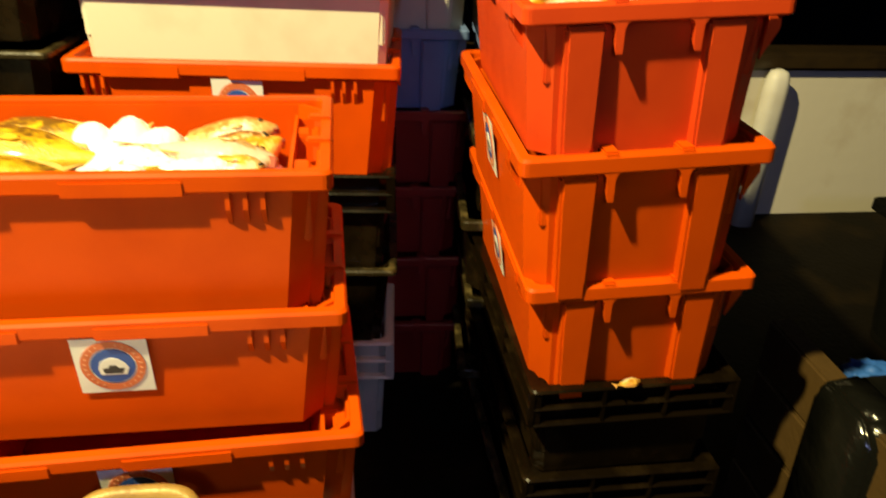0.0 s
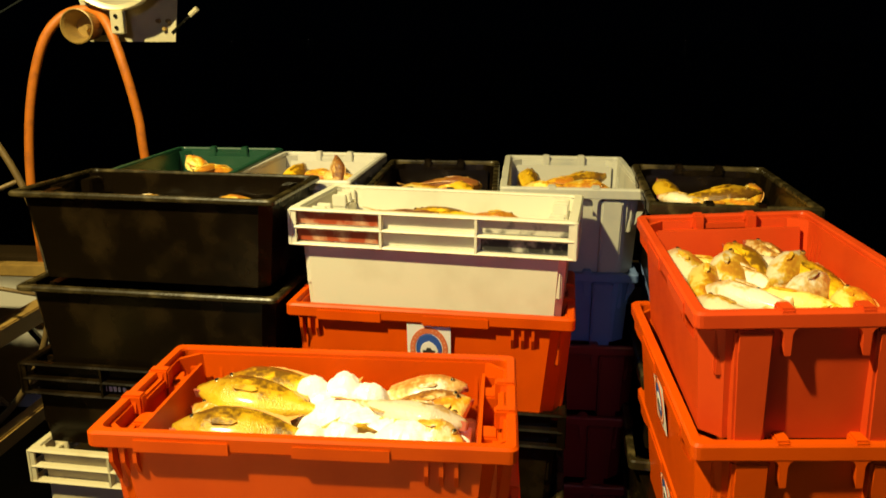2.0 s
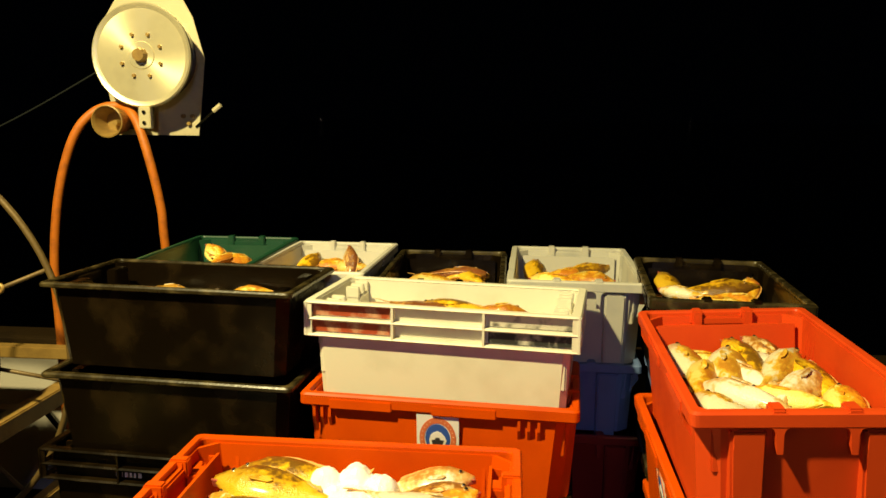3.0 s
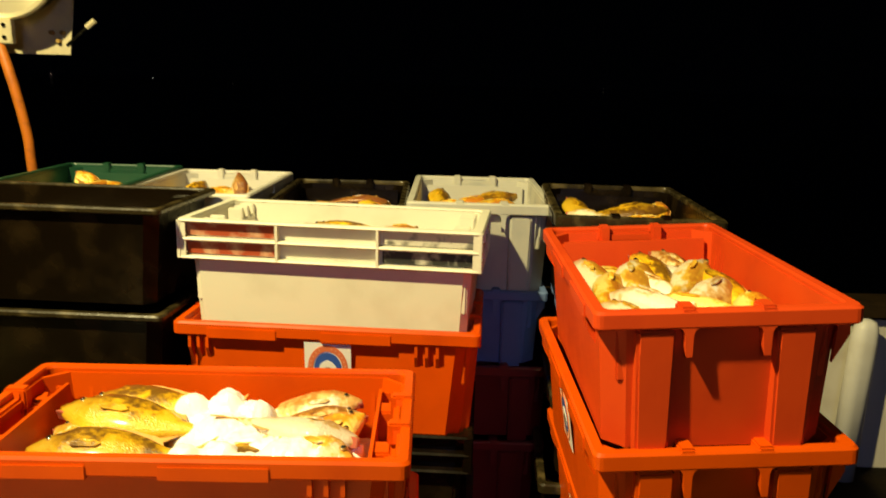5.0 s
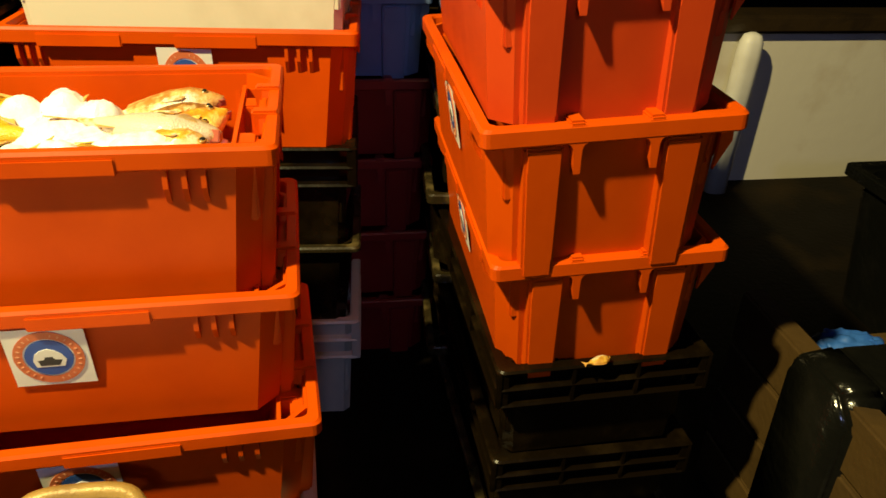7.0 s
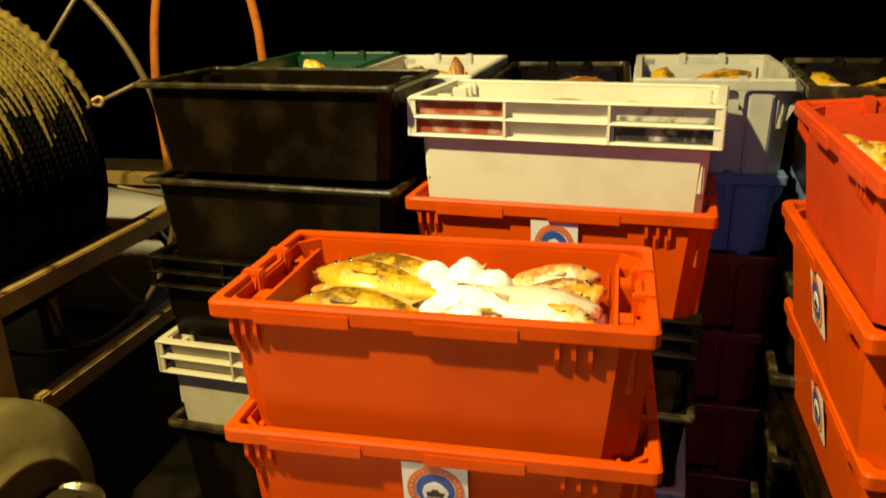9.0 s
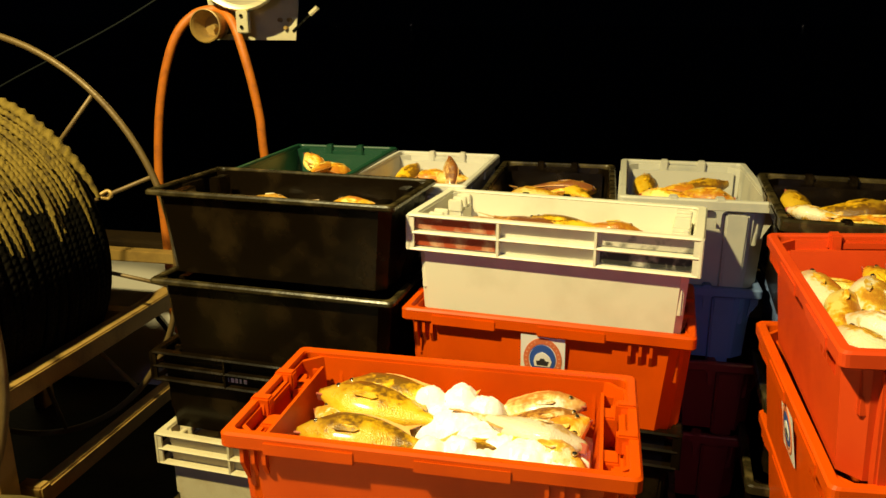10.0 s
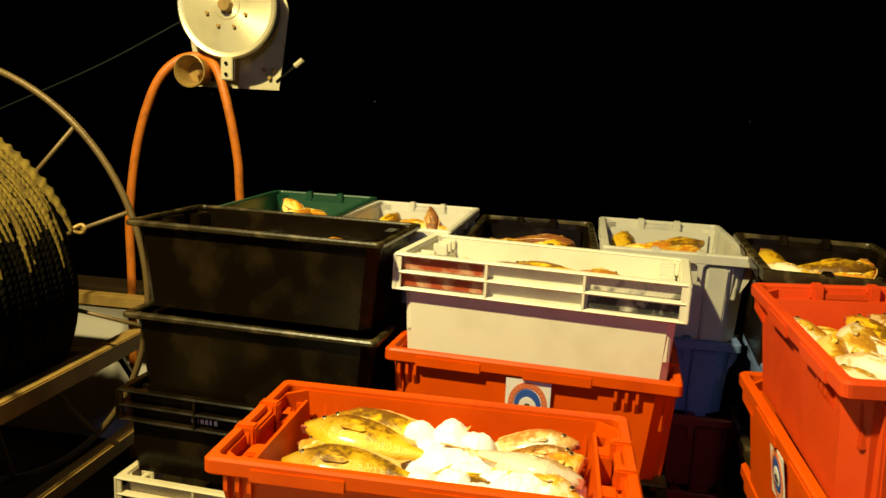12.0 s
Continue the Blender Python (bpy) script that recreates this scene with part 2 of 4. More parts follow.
def end_fittings(parent, material, sx, h):
    """The handle end of a nesting crate: two upright pillars, the handle with its two fingers, pegs, and the inner wall with its pockets."""
    x = sx * (L / 2 - 0.006)
    for sy in (-1, 1):
        bm = bmesh.new()
        y0, y1 = sorted((sy * 0.072, sy * 0.138))
        xi = sx * (L / 2 - 0.046)
        pts = [(x, y0 + 0.004, h - 0.03), (x, y1 - 0.004, h - 0.03), (xi, y0, h - 0.03), (xi, y1, h - 0.03)]
        xb = sx * (L / 2 - 0.023)
        pts += [(xb, y0 + 0.008, -0.012), (xb, y1 - 0.008, -0.012), (xi, y0 + 0.004, -0.012), (xi, y1 - 0.004, -0.012)]
        add_hull(bm, pts)
        bmesh.ops.bevel(bm, geom=bm.edges[:], offset=0.004, segments=2, affect="EDGES")
        part("pillar", bm, material, parent)
        # the finger under the rim, with arched shoulders
        bm = bmesh.new()
        xa, xo = sx * (L / 2 - 0.03), sx * (L / 2 - 0.001)
        ym = sy * 0.058
        outline = ((-0.018, -0.024), (-0.010, -0.027), (-0.0065, -0.034), (-0.005, -0.066), (0.005, -0.066), (0.0065, -0.034), (0.010, -0.027), (0.018, -0.024), (0.012, -0.002), (-0.012, -0.002))
        loft(bm, [[(xx, ym + d, h + z + (0.024 * (z < -0.05)) * (xx == xa)) for d, z in outline] for xx in (xa, xo)], True, True)
        part("handle_tab", bm, material, parent)
        bm = bmesh.new()
        ya, yb = sorted((sy * 0.047, sy * 0.071))
        xa, xo = sorted((sx * (L / 2 - 0.040), sx * (L / 2 - 0.002)))
        add_box(bm, xa, xo, ya, yb, h - 0.03, h + 0.004, 0.003)
        part("peg", bm, material, parent)
        # pockets between the rim and the inner wall: a filled block beside the handle, an open pocket in the corner
        bm = bmesh.new()
        xa, xo = sorted((sx * (L / 2 - 0.064), sx * (L / 2 - 0.033)))
        ya, yb = sorted((sy * 0.060, sy * 0.104))
        add_box(bm, xa, xo, ya, yb, h - 0.11, h - 0.026, 0.003)
        ya, yb = sorted((sy * 0.104, sy * 0.160))
        add_box(bm, xa, xo, ya, yb, h - 0.11, h - 0.075, 0.003)
        for yw in (sy * 0.060, sy * 0.104, sy * 0.158):
            add_box(bm, xa, xo, yw - 0.0025, yw + 0.0025, h - 0.08, h - 0.028, 0.001)
        part("pocket", bm, material, parent)
    bm = bmesh.new()
    pts = [(sx * (L / 2 - d), y, z) for y in (-0.158, 0.158) for d, z in ((0.064, 0.012), (0.060, h - 0.022), (0.066, h - 0.022), (0.088, 0.012))]
    add_hull(bm, pts)
    part("end_panel", bm, material, parent)
    bm = bmesh.new()
    xa, xo = sorted((sx * (L / 2 - 0.034), sx * (L / 2 - 0.016)))
    add_box(bm, xa, xo, -0.055, 0.055, h - 0.03, h - 0.010, 0.004)
    part("handle", bm, material, parent)


def shell(h, cut, hx, hy, bx, by, wall=0.006, floor_z=0.006):
    """A tapered open box with thick walls."""
    bm = bmesh.new()
    c2 = cut * 0.9
    rings = [corners(bx, by, c2, 0), corners(hx, hy, cut, h), corners(hx - wall, hy - wall, cut, h), corners(bx - wall, by - wall, c2, floor_z)]
    loft(bm, rings, True, True)
    return bm


def rim_band(hx, hy, z0, z1, over):
    bm = bmesh.new()
    r, ox = 0.014, over
    rings = [corners(hx - ox, hy - over, r, z0 + 0.004, 4), corners(hx - 0.003, hy - 0.003, r, z0, 4), corners(hx, hy, r, z0 + 0.003, 4), corners(hx, hy, r, z1 - 0.004, 4),
             corners(hx - 0.004, hy - 0.004, r, z1, 4), corners(hx - ox + 0.002, hy - over + 0.002, r, z1, 4), corners(hx - ox, hy - over, r, z1 - 0.004, 4)]
    loft(bm, rings, loop=True)
    return bm


def crate_nest(name, material, h=0.215, rim=None):
    """Nesting crate with a rolled rim, cut corners, gussets and ribbed handle ends."""
    c = empty(name)
    hx, hy = L / 2, W / 2
    part("body", shell(h - 0.01, 0.036, hx - 0.018, hy - 0.016, hx - 0.044, hy - 0.026), material, c)
    part("rim", rim_band(hx, hy, h - 0.026, h, 0.02), rim or material, c)
    for sy in (-1, 1):
        for sx in (-1, 1):
            for k in range(3):
                bm = bmesh.new()
                x = sx * (hx - (0.038 + 0.020 * k if sx * sy > 0 else 0.097 + 0.024 * k))
                y0, y1 = sy * (hy - 0.022), sy * (hy - 0.005)
                pts = [(x + d, y, z) for d in (-0.0035, 0.0035) for y, z in ((y0, h - 0.024), (y1, h - 0.024), (y1, h - 0.05), (y0 - sy * 0.008, h - 0.09))]
                add_hull(bm, pts)
                part("gusset", bm, material, c)
        for x in (-0.16, 0.1):
            ya, yb = sorted((sy * (hy - 0.01), sy * (hy + 0.0025)))
            part("rim_tab", boxes([(x - 0.11, x + 0.05, ya, yb, h - 0.03, h - 0.008)], 0.002), material, c)
    for sx in (-1, 1):
        end_fittings(c, material, sx, h)
    return c


def crate_banded(name, material, h=0.225, depth=W, paint=False, rim=None):
    """Crate with a deep double-channel rim split by upright webs."""
    c = empty(name)
    hx, hy = L / 2, depth / 2
    part("body", shell(h - 0.004, 0.018, hx - 0.02, hy - 0.02, hx - 0.034, hy - 0.032), material, c)
    for k, z in enumerate((h - 0.006, h - 0.044, h - 0.082)):
        part("rim_flange", rim_band(hx, hy, z, z + 0.007, 0.024), rim or material, c)
    for sy in (-1, 1):
        ya, yb = sorted((sy * (hy - 0.022), sy * (hy - 0.001)))
        for x in (-hx + 0.006, -0.115, 0.115, hx - 0.006):
            part("web", boxes([(x - 0.003, x + 0.003, ya, yb, h - 0.08, h - 0.002)]), material, c)
    for sx in (-1, 1):
        xa, xb = sorted((sx * (hx - 0.022), sx * (hx - 0.001)))
        for y in (-hy + 0.006, -0.06, 0.06, hy - 0.006):
            part("web", boxes([(xa, xb, y - 0.003, y + 0.003, h - 0.08, h - 0.002)]), material, c)
        for sy in (-1, 1):
            ya, yb = sorted((sy * (hy - 0.120), sy * (hy - 0.030)))
            xa, xb = sorted((sx * (hx - 0.078), sx * (hx - 0.034)))
            bm = boxes([(xa, xb, ya, yb, 0.05, h - 0.028)], 0.004)
            for yy in (ya + 0.004, 0.5 * (ya + yb), yb - 0.004):
                add_box(bm, xa + 0.004, xb - 0.002, yy - 0.006, yy + 0.006, h - 0.035, h - 0.006, 0.002)
            add_box(bm, xa + 0.014, xb - 0.014, ya + 0.004, yb - 0.004, h - 0.033, h - 0.012, 0.002)
            part("ledge", bm, material, c)
    if paint:
        for z in (h - 0.04, h - 0.078):
            y = -hy + 0.019
            part("marking", boxes([(-hx + 0.02, -0.125, y - 0.0015, y + 0.002, z + 0.006, z + 0.032)]), RED_PAINT, c, "brush mark of red paint")
            part("marking", boxes([(0.125, hx - 0.015, y - 0.0015, y + 0.002, z + 0.006, z + 0.032)]), GREY_PAINT if z > h - 0.05 else BLACK_PAINT, c, "brush mark of worn black paint")
    return c


def crate_lip(name, material, h=0.22, rim=None):
    """Plain crate with a thin turned lip."""
    c = empty(name)
    hx, hy = L / 2 + 0.012, W / 2
    part("body", shell(h - 0.006, 0.028, hx - 0.018, hy - 0.018, hx - 0.042, hy - 0.036), material, c)
    part("rim", rim_band(hx, hy, h - 0.014, h, 0.02), rim or material, c)
    for sx in (-1, 1):
        for sy in (-1, 1):
            ya, yb = sorted((sy * 0.06, sy * 0.13))
            xa, xb = sorted((sx * (hx - 0.08), sx * (hx - 0.046)))
            part("ledge", boxes([(xa, xb, ya, yb, 0.05, h - 0.010)], 0.004), material, c)
        xa, xb = sorted((sx * (hx - 0.04), sx * (hx - 0.02)))
        part("handle", boxes([(xa, xb, -0.05, 0.05, h - 0.03, h - 0.01)], 0.003), material, c)
    return c


def place(proto, x, y, rim, yaw, h, label, group, tall=0.0, lean=0.0):
    """A copy of a crate with its rim at a height, its middle at x, y; tall: its full height if not the usual one."""
    tall = tall or h
    ob = copy_thing(proto, pose(x, y, rim, 0, -lean, 0) @ pose(0, 0, -tall, 0, 0, yaw))
    ob.scale.z = tall / h
    return tagged(ob, label, "fish crate", group)


NEST_H, BAND_H, LIP_H = 0.215, 0.225, 0.22
protos = {k: crate_nest("fish_crate", m, rim=RIM_GLINT if m == BLACK else None) for k, m in dict(orange=ORANGE, vermilion=VERMILION, red=RED, grey=GREY, blue=BLUE, green=GREEN, white=PALE, black=BLACK).items()}
bands = {k: crate_banded("fish_crate", m, BAND_H, rim=r) for k, m, r in (("white", DIRTY, None), ("black", BLACK, None), ("grey", GREY, WHITE))}
painted = crate_banded("fish_crate", WHITE, BAND_H, 0.35, True)
lipped = crate_lip("fish_crate", BLACK, LIP_H, RIM_GLINT)

# kind, x, y, rim height, yaw, label, sticker side
FRONT = "stack of crates at the front"
BACKL, BACKM, RIGHT, ROW = "stack of black crates", "stack under the white crate", "stack of orange crates beside it", "row of crates at the back"
front = [
    place(protos["orange"], 0.002, 1.481, 1.049, 0, NEST_H, "bright orange plastic crate full of fish and ice", FRONT, 0.243),
    place(protos["orange"], 0.015, 1.470, 0.836, 0.8, NEST_H, "bright orange plastic crate with a white sticker, middle of stack", FRONT, 0.222),
    place(protos["orange"], 0.030, 1.417, 0.637, 2.6, NEST_H, "bright orange plastic crate with a white sticker, low in stack", FRONT, 0.222),
    place(bands["white"], 0.02, 1.43, 0.430, 1.0, BAND_H, "white plastic crate under the orange crates", FRONT),
    place(bands["black"], 0.02, 1.43, 0.210, 1.0, BAND_H, "black plastic crate on the deck under the stack", FRONT, 0.21),
]
front[0].scale.y = 0.93
middle = [
    place(painted, 0.165, 2.130, 1.265, -7.5, BAND_H, "white plastic crate with red and black paint marks on its rim", BACKM, 0.252),
    place(protos["orange"], 0.160, 2.132, 1.040, -4.6, NEST_H, "orange plastic crate with a white sticker under the white crate", BACKM, 0.265),
    place(bands["black"], 0.150, 2.145, 0.785, -4.0, BAND_H, "black plastic crate with a ribbed rim, stacked", BACKM, 0.255),
    place(lipped, 0.142, 2.145, 0.540, -4.0, LIP_H, "plain black plastic crate, stacked", BACKM, 0.235),
    place(bands["grey"], 0.150, 2.165, 0.315, -4.0, BAND_H, "grey plastic crate with a pale ribbed rim on the deck", BACKM, 0.315),
]
right = [
    place(protos["vermilion"], 0.813, 1.668, 1.277, 88.2, NEST_H, "orange-red plastic crate heaped with whole fish", RIGHT, 0.23, 3.5),
    place(protos["orange"], 0.831, 1.690, 1.055, 89.0, NEST_H, "orange plastic crate with a white sticker, stacked", RIGHT, 0.25, 3.5),
    place(protos["orange"], 0.868, 1.715, 0.815, 89.0, NEST_H, "orange plastic crate with a white sticker on black crates", RIGHT, 0.24, 3.0),
    place(bands["black"], 0.885, 1.72, 0.594, 90.5, BAND_H, "black plastic crate with a ribbed rim under orange crates", RIGHT, 0.22, 1.0),
    place(bands["black"], 0.890, 1.72, 0.380, 90.5, BAND_H, "black plastic crate with a ribbed rim, low in the stack", RIGHT, 0.21),
    place(lipped, 0.890, 1.72, 0.18, 91, LIP_H, "plain black plastic crate on the deck", RIGHT, 0.18),
]
right[0].scale.x, right[0].scale.y = 0.955, 0.968
left = [
    place(lipped, -0.549, 2.160, 1.295, -4.5, LIP_H, "large black plastic crate with a few fish in it", BACKL, 0.228),
    place(lipped, -0.555, 2.172, 1.053, -4.0, LIP_H, "scuffed black plastic crate, stacked", BACKL, 0.235),
    place(bands["black"], -0.585, 2.180, 0.835, -4.0, BAND_H, "black plastic crate with a ribbed rim, stacked", BACKL, 0.24),
    place(bands["white"], -0.570, 2.140, 0.603, -4.0, BAND_H, "dirty white plastic crate with a ribbed rim, stacked", BACKL, 0.265),
    place(lipped, -0.570, 2.150, 0.345, -4.0, LIP_H, "black plastic crate on the deck", BACKL, 0.345),
]
left[0].scale.x, left[0].scale.y, left[1].scale.x = 0.96, 0.90, 0.965
middle[0].scale.y = 0.95
row = []
for colour, x, y, rim, yaw, long, wide, below, words in (
    ("green", -0.655, 2.630, 1.286, 90.0, 0.80, 0.97, ("black", "black"), "dark green plastic crate with fish"),
    ("white", -0.283, 2.615, 1.276, 87.8, 0.80, 0.93, ("black", "black"), "pale grey-white plastic crate with fish"),
    ("black", 0.115, 2.605, 1.255, 90.0, 0.80, 0.96, ("black", "black"), "black plastic crate with fish"),
    ("grey", 0.518, 2.590, 1.275, 88.6, 0.87, 1.0, ("blue", "red"), "light grey plastic crate with fish"),
    ("black", 0.884, 2.312, 1.292, 85.0, 0.86, 0.98, ("blue", "black"), "black plastic crate with fish behind the orange stack"),
):
    row.append(place(protos[colour], x, y, rim, yaw, NEST_H, words, ROW, 0.247))
    row[-1].scale.x, row[-1].scale.y = long, wide
    z = rim - 0.237
    for k in range(5):
        kind = below[0] if k == 0 else below[1]
        last = z < 0.25
        lower = place(protos[kind], x + (0.045 if kind == "blue" and colour == "black" else 0.0) + (-0.012, 0.012, -0.006, 0.008, 0)[k], y - 0.02 * k, z, yaw + (k % 2), NEST_H, f"{kind} plastic crate in a stack behind", ROW, z if last else 0.0)
        lower.scale.x = long
        z -= 0.21
        if last:
            break

for ob, where in ((front[1], pose(0, 0, 0)), (front[2], pose(0, 0, 0)), (middle[1], pose(0, 0, 0))):
    sticker(ob, pose(0.005, -W / 2 + 0.0125, NEST_H - 0.080, 97, 0, 0) @ Matrix.Scale(1.18, 4))
for ob in (right[1], right[2]):
    sticker(ob, pose(0.0, W / 2 - 0.0125, NEST_H - 0.080, 97, 0, 180) @ Matrix.Scale(1.12, 4))

for k in range(6):
    x = -0.13 + 0.013 * k
    part("lettering_bar", boxes([(x, x + (0.008, 0.006, 0.009)[k % 3], -W / 2 + 0.0165, -W / 2 + 0.0185, BAND_H - 0.066, BAND_H - 0.054)]), PAPER, left[2])

for proto in [*protos.values(), *bands.values(), painted, lipped]:
    for o in (*proto.children_recursive, proto):
        bpy.data.objects.remove(o)

# ---- fish and ice ----


def fish_material(name, back, side, belly, head):
    """Wet fish skin: belly, flank and back colours up the body, a darker head, blotches at two scales and fine scales."""
    m = bpy.data.materials.new(name)
    m.use_nodes = True
    n, l = m.node_tree.nodes, m.node_tree.links
    b = n["Principled BSDF"]

    def node(kind, **values):
        made = n.new(kind)
        for key, value in values.items():
            made.inputs[key].default_value = value
        return made

    def maths(op, a, c):
        made = n.new("ShaderNodeMath")
        made.operation = op
        for k, v in enumerate((a, c)):
            if isinstance(v, float):
                made.inputs[k].default_value = v
            else:
                l.new(v, made.inputs[k])
        return made.outputs[0]

    co, sep, info = n.new("ShaderNodeTexCoord"), n.new("ShaderNodeSeparateXYZ"), n.new("ShaderNodeObjectInfo")
    l.new(co.outputs["Object"], sep.inputs[0])
    shift = n.new("ShaderNodeVectorMath")
    l.new(co.outputs["Object"], shift.inputs[0])
    l.new(info.outputs["Random"], shift.inputs[1])
    big, fine = node("ShaderNodeTexNoise", Scale=26.0, Detail=5.0), node("ShaderNodeTexNoise", Scale=95.0, Detail=4.0)
    l.new(shift.outputs[0], big.inputs["Vector"])
    l.new(shift.outputs[0], fine.inputs["Vector"])
    up = node("ShaderNodeMapRange", **{"From Min": -0.042, "From Max": 0.046})
    l.new(sep.outputs["Z"], up.inputs["Value"])
    height = maths("ADD", up.outputs["Result"], maths("ADD", maths("MULTIPLY", maths("SUBTRACT", big.outputs["Fac"], 0.5), 1.9), maths("MULTIPLY", maths("SUBTRACT", fine.outputs["Fac"], 0.5), 1.0)))
    ramp = n.new("ShaderNodeValToRGB")
    e = ramp.color_ramp.elements
    e[0].position, e[0].color = 0.24, (*belly, 1)
    e[1].position, e[1].color = 0.80, (*back, 1)
    e.new(0.46).color = (*side, 1)
    l.new(height, ramp.inputs[0])
    front = node("ShaderNodeMapRange", **{"From Min": 0.03, "From Max": 0.075, "To Max": 0.9})
    l.new(maths("ADD", sep.outputs["X"], maths("MULTIPLY", maths("SUBTRACT", fine.outputs["Fac"], 0.5), 0.09)), front.inputs["Value"])
    mix = n.new("ShaderNodeMix")
    mix.data_type = "RGBA"
    mix.inputs["B"].default_value = (*head, 1)
    l.new(maths("MULTIPLY", front.outputs["Result"], up.outputs["Result"]), mix.inputs["Factor"])
    l.new(ramp.outputs["Color"], mix.inputs["A"])
    hsv, rng = n.new("ShaderNodeHueSaturation"), node("ShaderNodeMapRange", **{"To Min": 0.75, "To Max": 1.2})
    l.new(info.outputs["Random"], rng.inputs["Value"])
    l.new(rng.outputs["Result"], hsv.inputs["Value"])
    l.new(mix.outputs["Result"], hsv.inputs["Color"])
    l.new(hsv.outputs["Color"], b.inputs["Base Color"])
    b.inputs["Roughness"].default_value = 0.36
    b.inputs["Coat Weight"].default_value, b.inputs["Coat Roughness"].default_value = 0.3, 0.15
    sc = node("ShaderNodeTexVoronoi", Scale=380.0)
    l.new(co.outputs["Object"], sc.inputs["Vector"])
    bp = node("ShaderNodeBump", Strength=0.35, Distance=0.003)
    l.new(maths("ADD", sc.outputs["Distance"], maths("MULTIPLY", big.outputs["Fac"], 6.0)), bp.inputs["Height"])
    l.new(bp.outputs["Normal"], b.inputs["Normal"])
    return m


GOLD = fish_material("golden_fish_skin", (0.17, 0.078, 0.006), (0.74, 0.40, 0.006), (0.82, 0.50, 0.025), (0.17, 0.070, 0.010))
PINK = fish_material("pink_fish_skin", (0.48, 0.20, 0.04), (0.72, 0.48, 0.18), (0.82, 0.74, 0.60), (0.44, 0.18, 0.04))
BROWN = fish_material("brown_fish_skin", (0.20, 0.06, 0.015), (0.52, 0.24, 0.03), (0.82, 0.62, 0.30), (0.28, 0.09, 0.025))
FIN = mat("fish_fin", (0.66, 0.34, 0.09), 0.4, spots=(0.40, 0.16, 0.04), spot_amount=0.7, scale=60)
SKIN_PALE = fish_material("pale_fish_skin", (0.50, 0.22, 0.02), (0.70, 0.42, 0.04), (0.76, 0.67, 0.46), (0.50, 0.20, 0.03))
EYE = mat("fish_eye", (0.02, 0.018, 0.015), 0.08)
IRIS = mat("fish_iris", (0.36, 0.20, 0.05), 0.2)
MOUTH = mat("fish_mouth", (0.42, 0.10, 0.06), 0.35)
ICE = mat("crushed_ice", (0.99, 0.99, 0.99), 0.3, spots=(0.97, 0.98, 0.98), spot_amount=0.4, scale=40, bump=0.25, bump_scale=240, coat=0.3, spec=0.7)


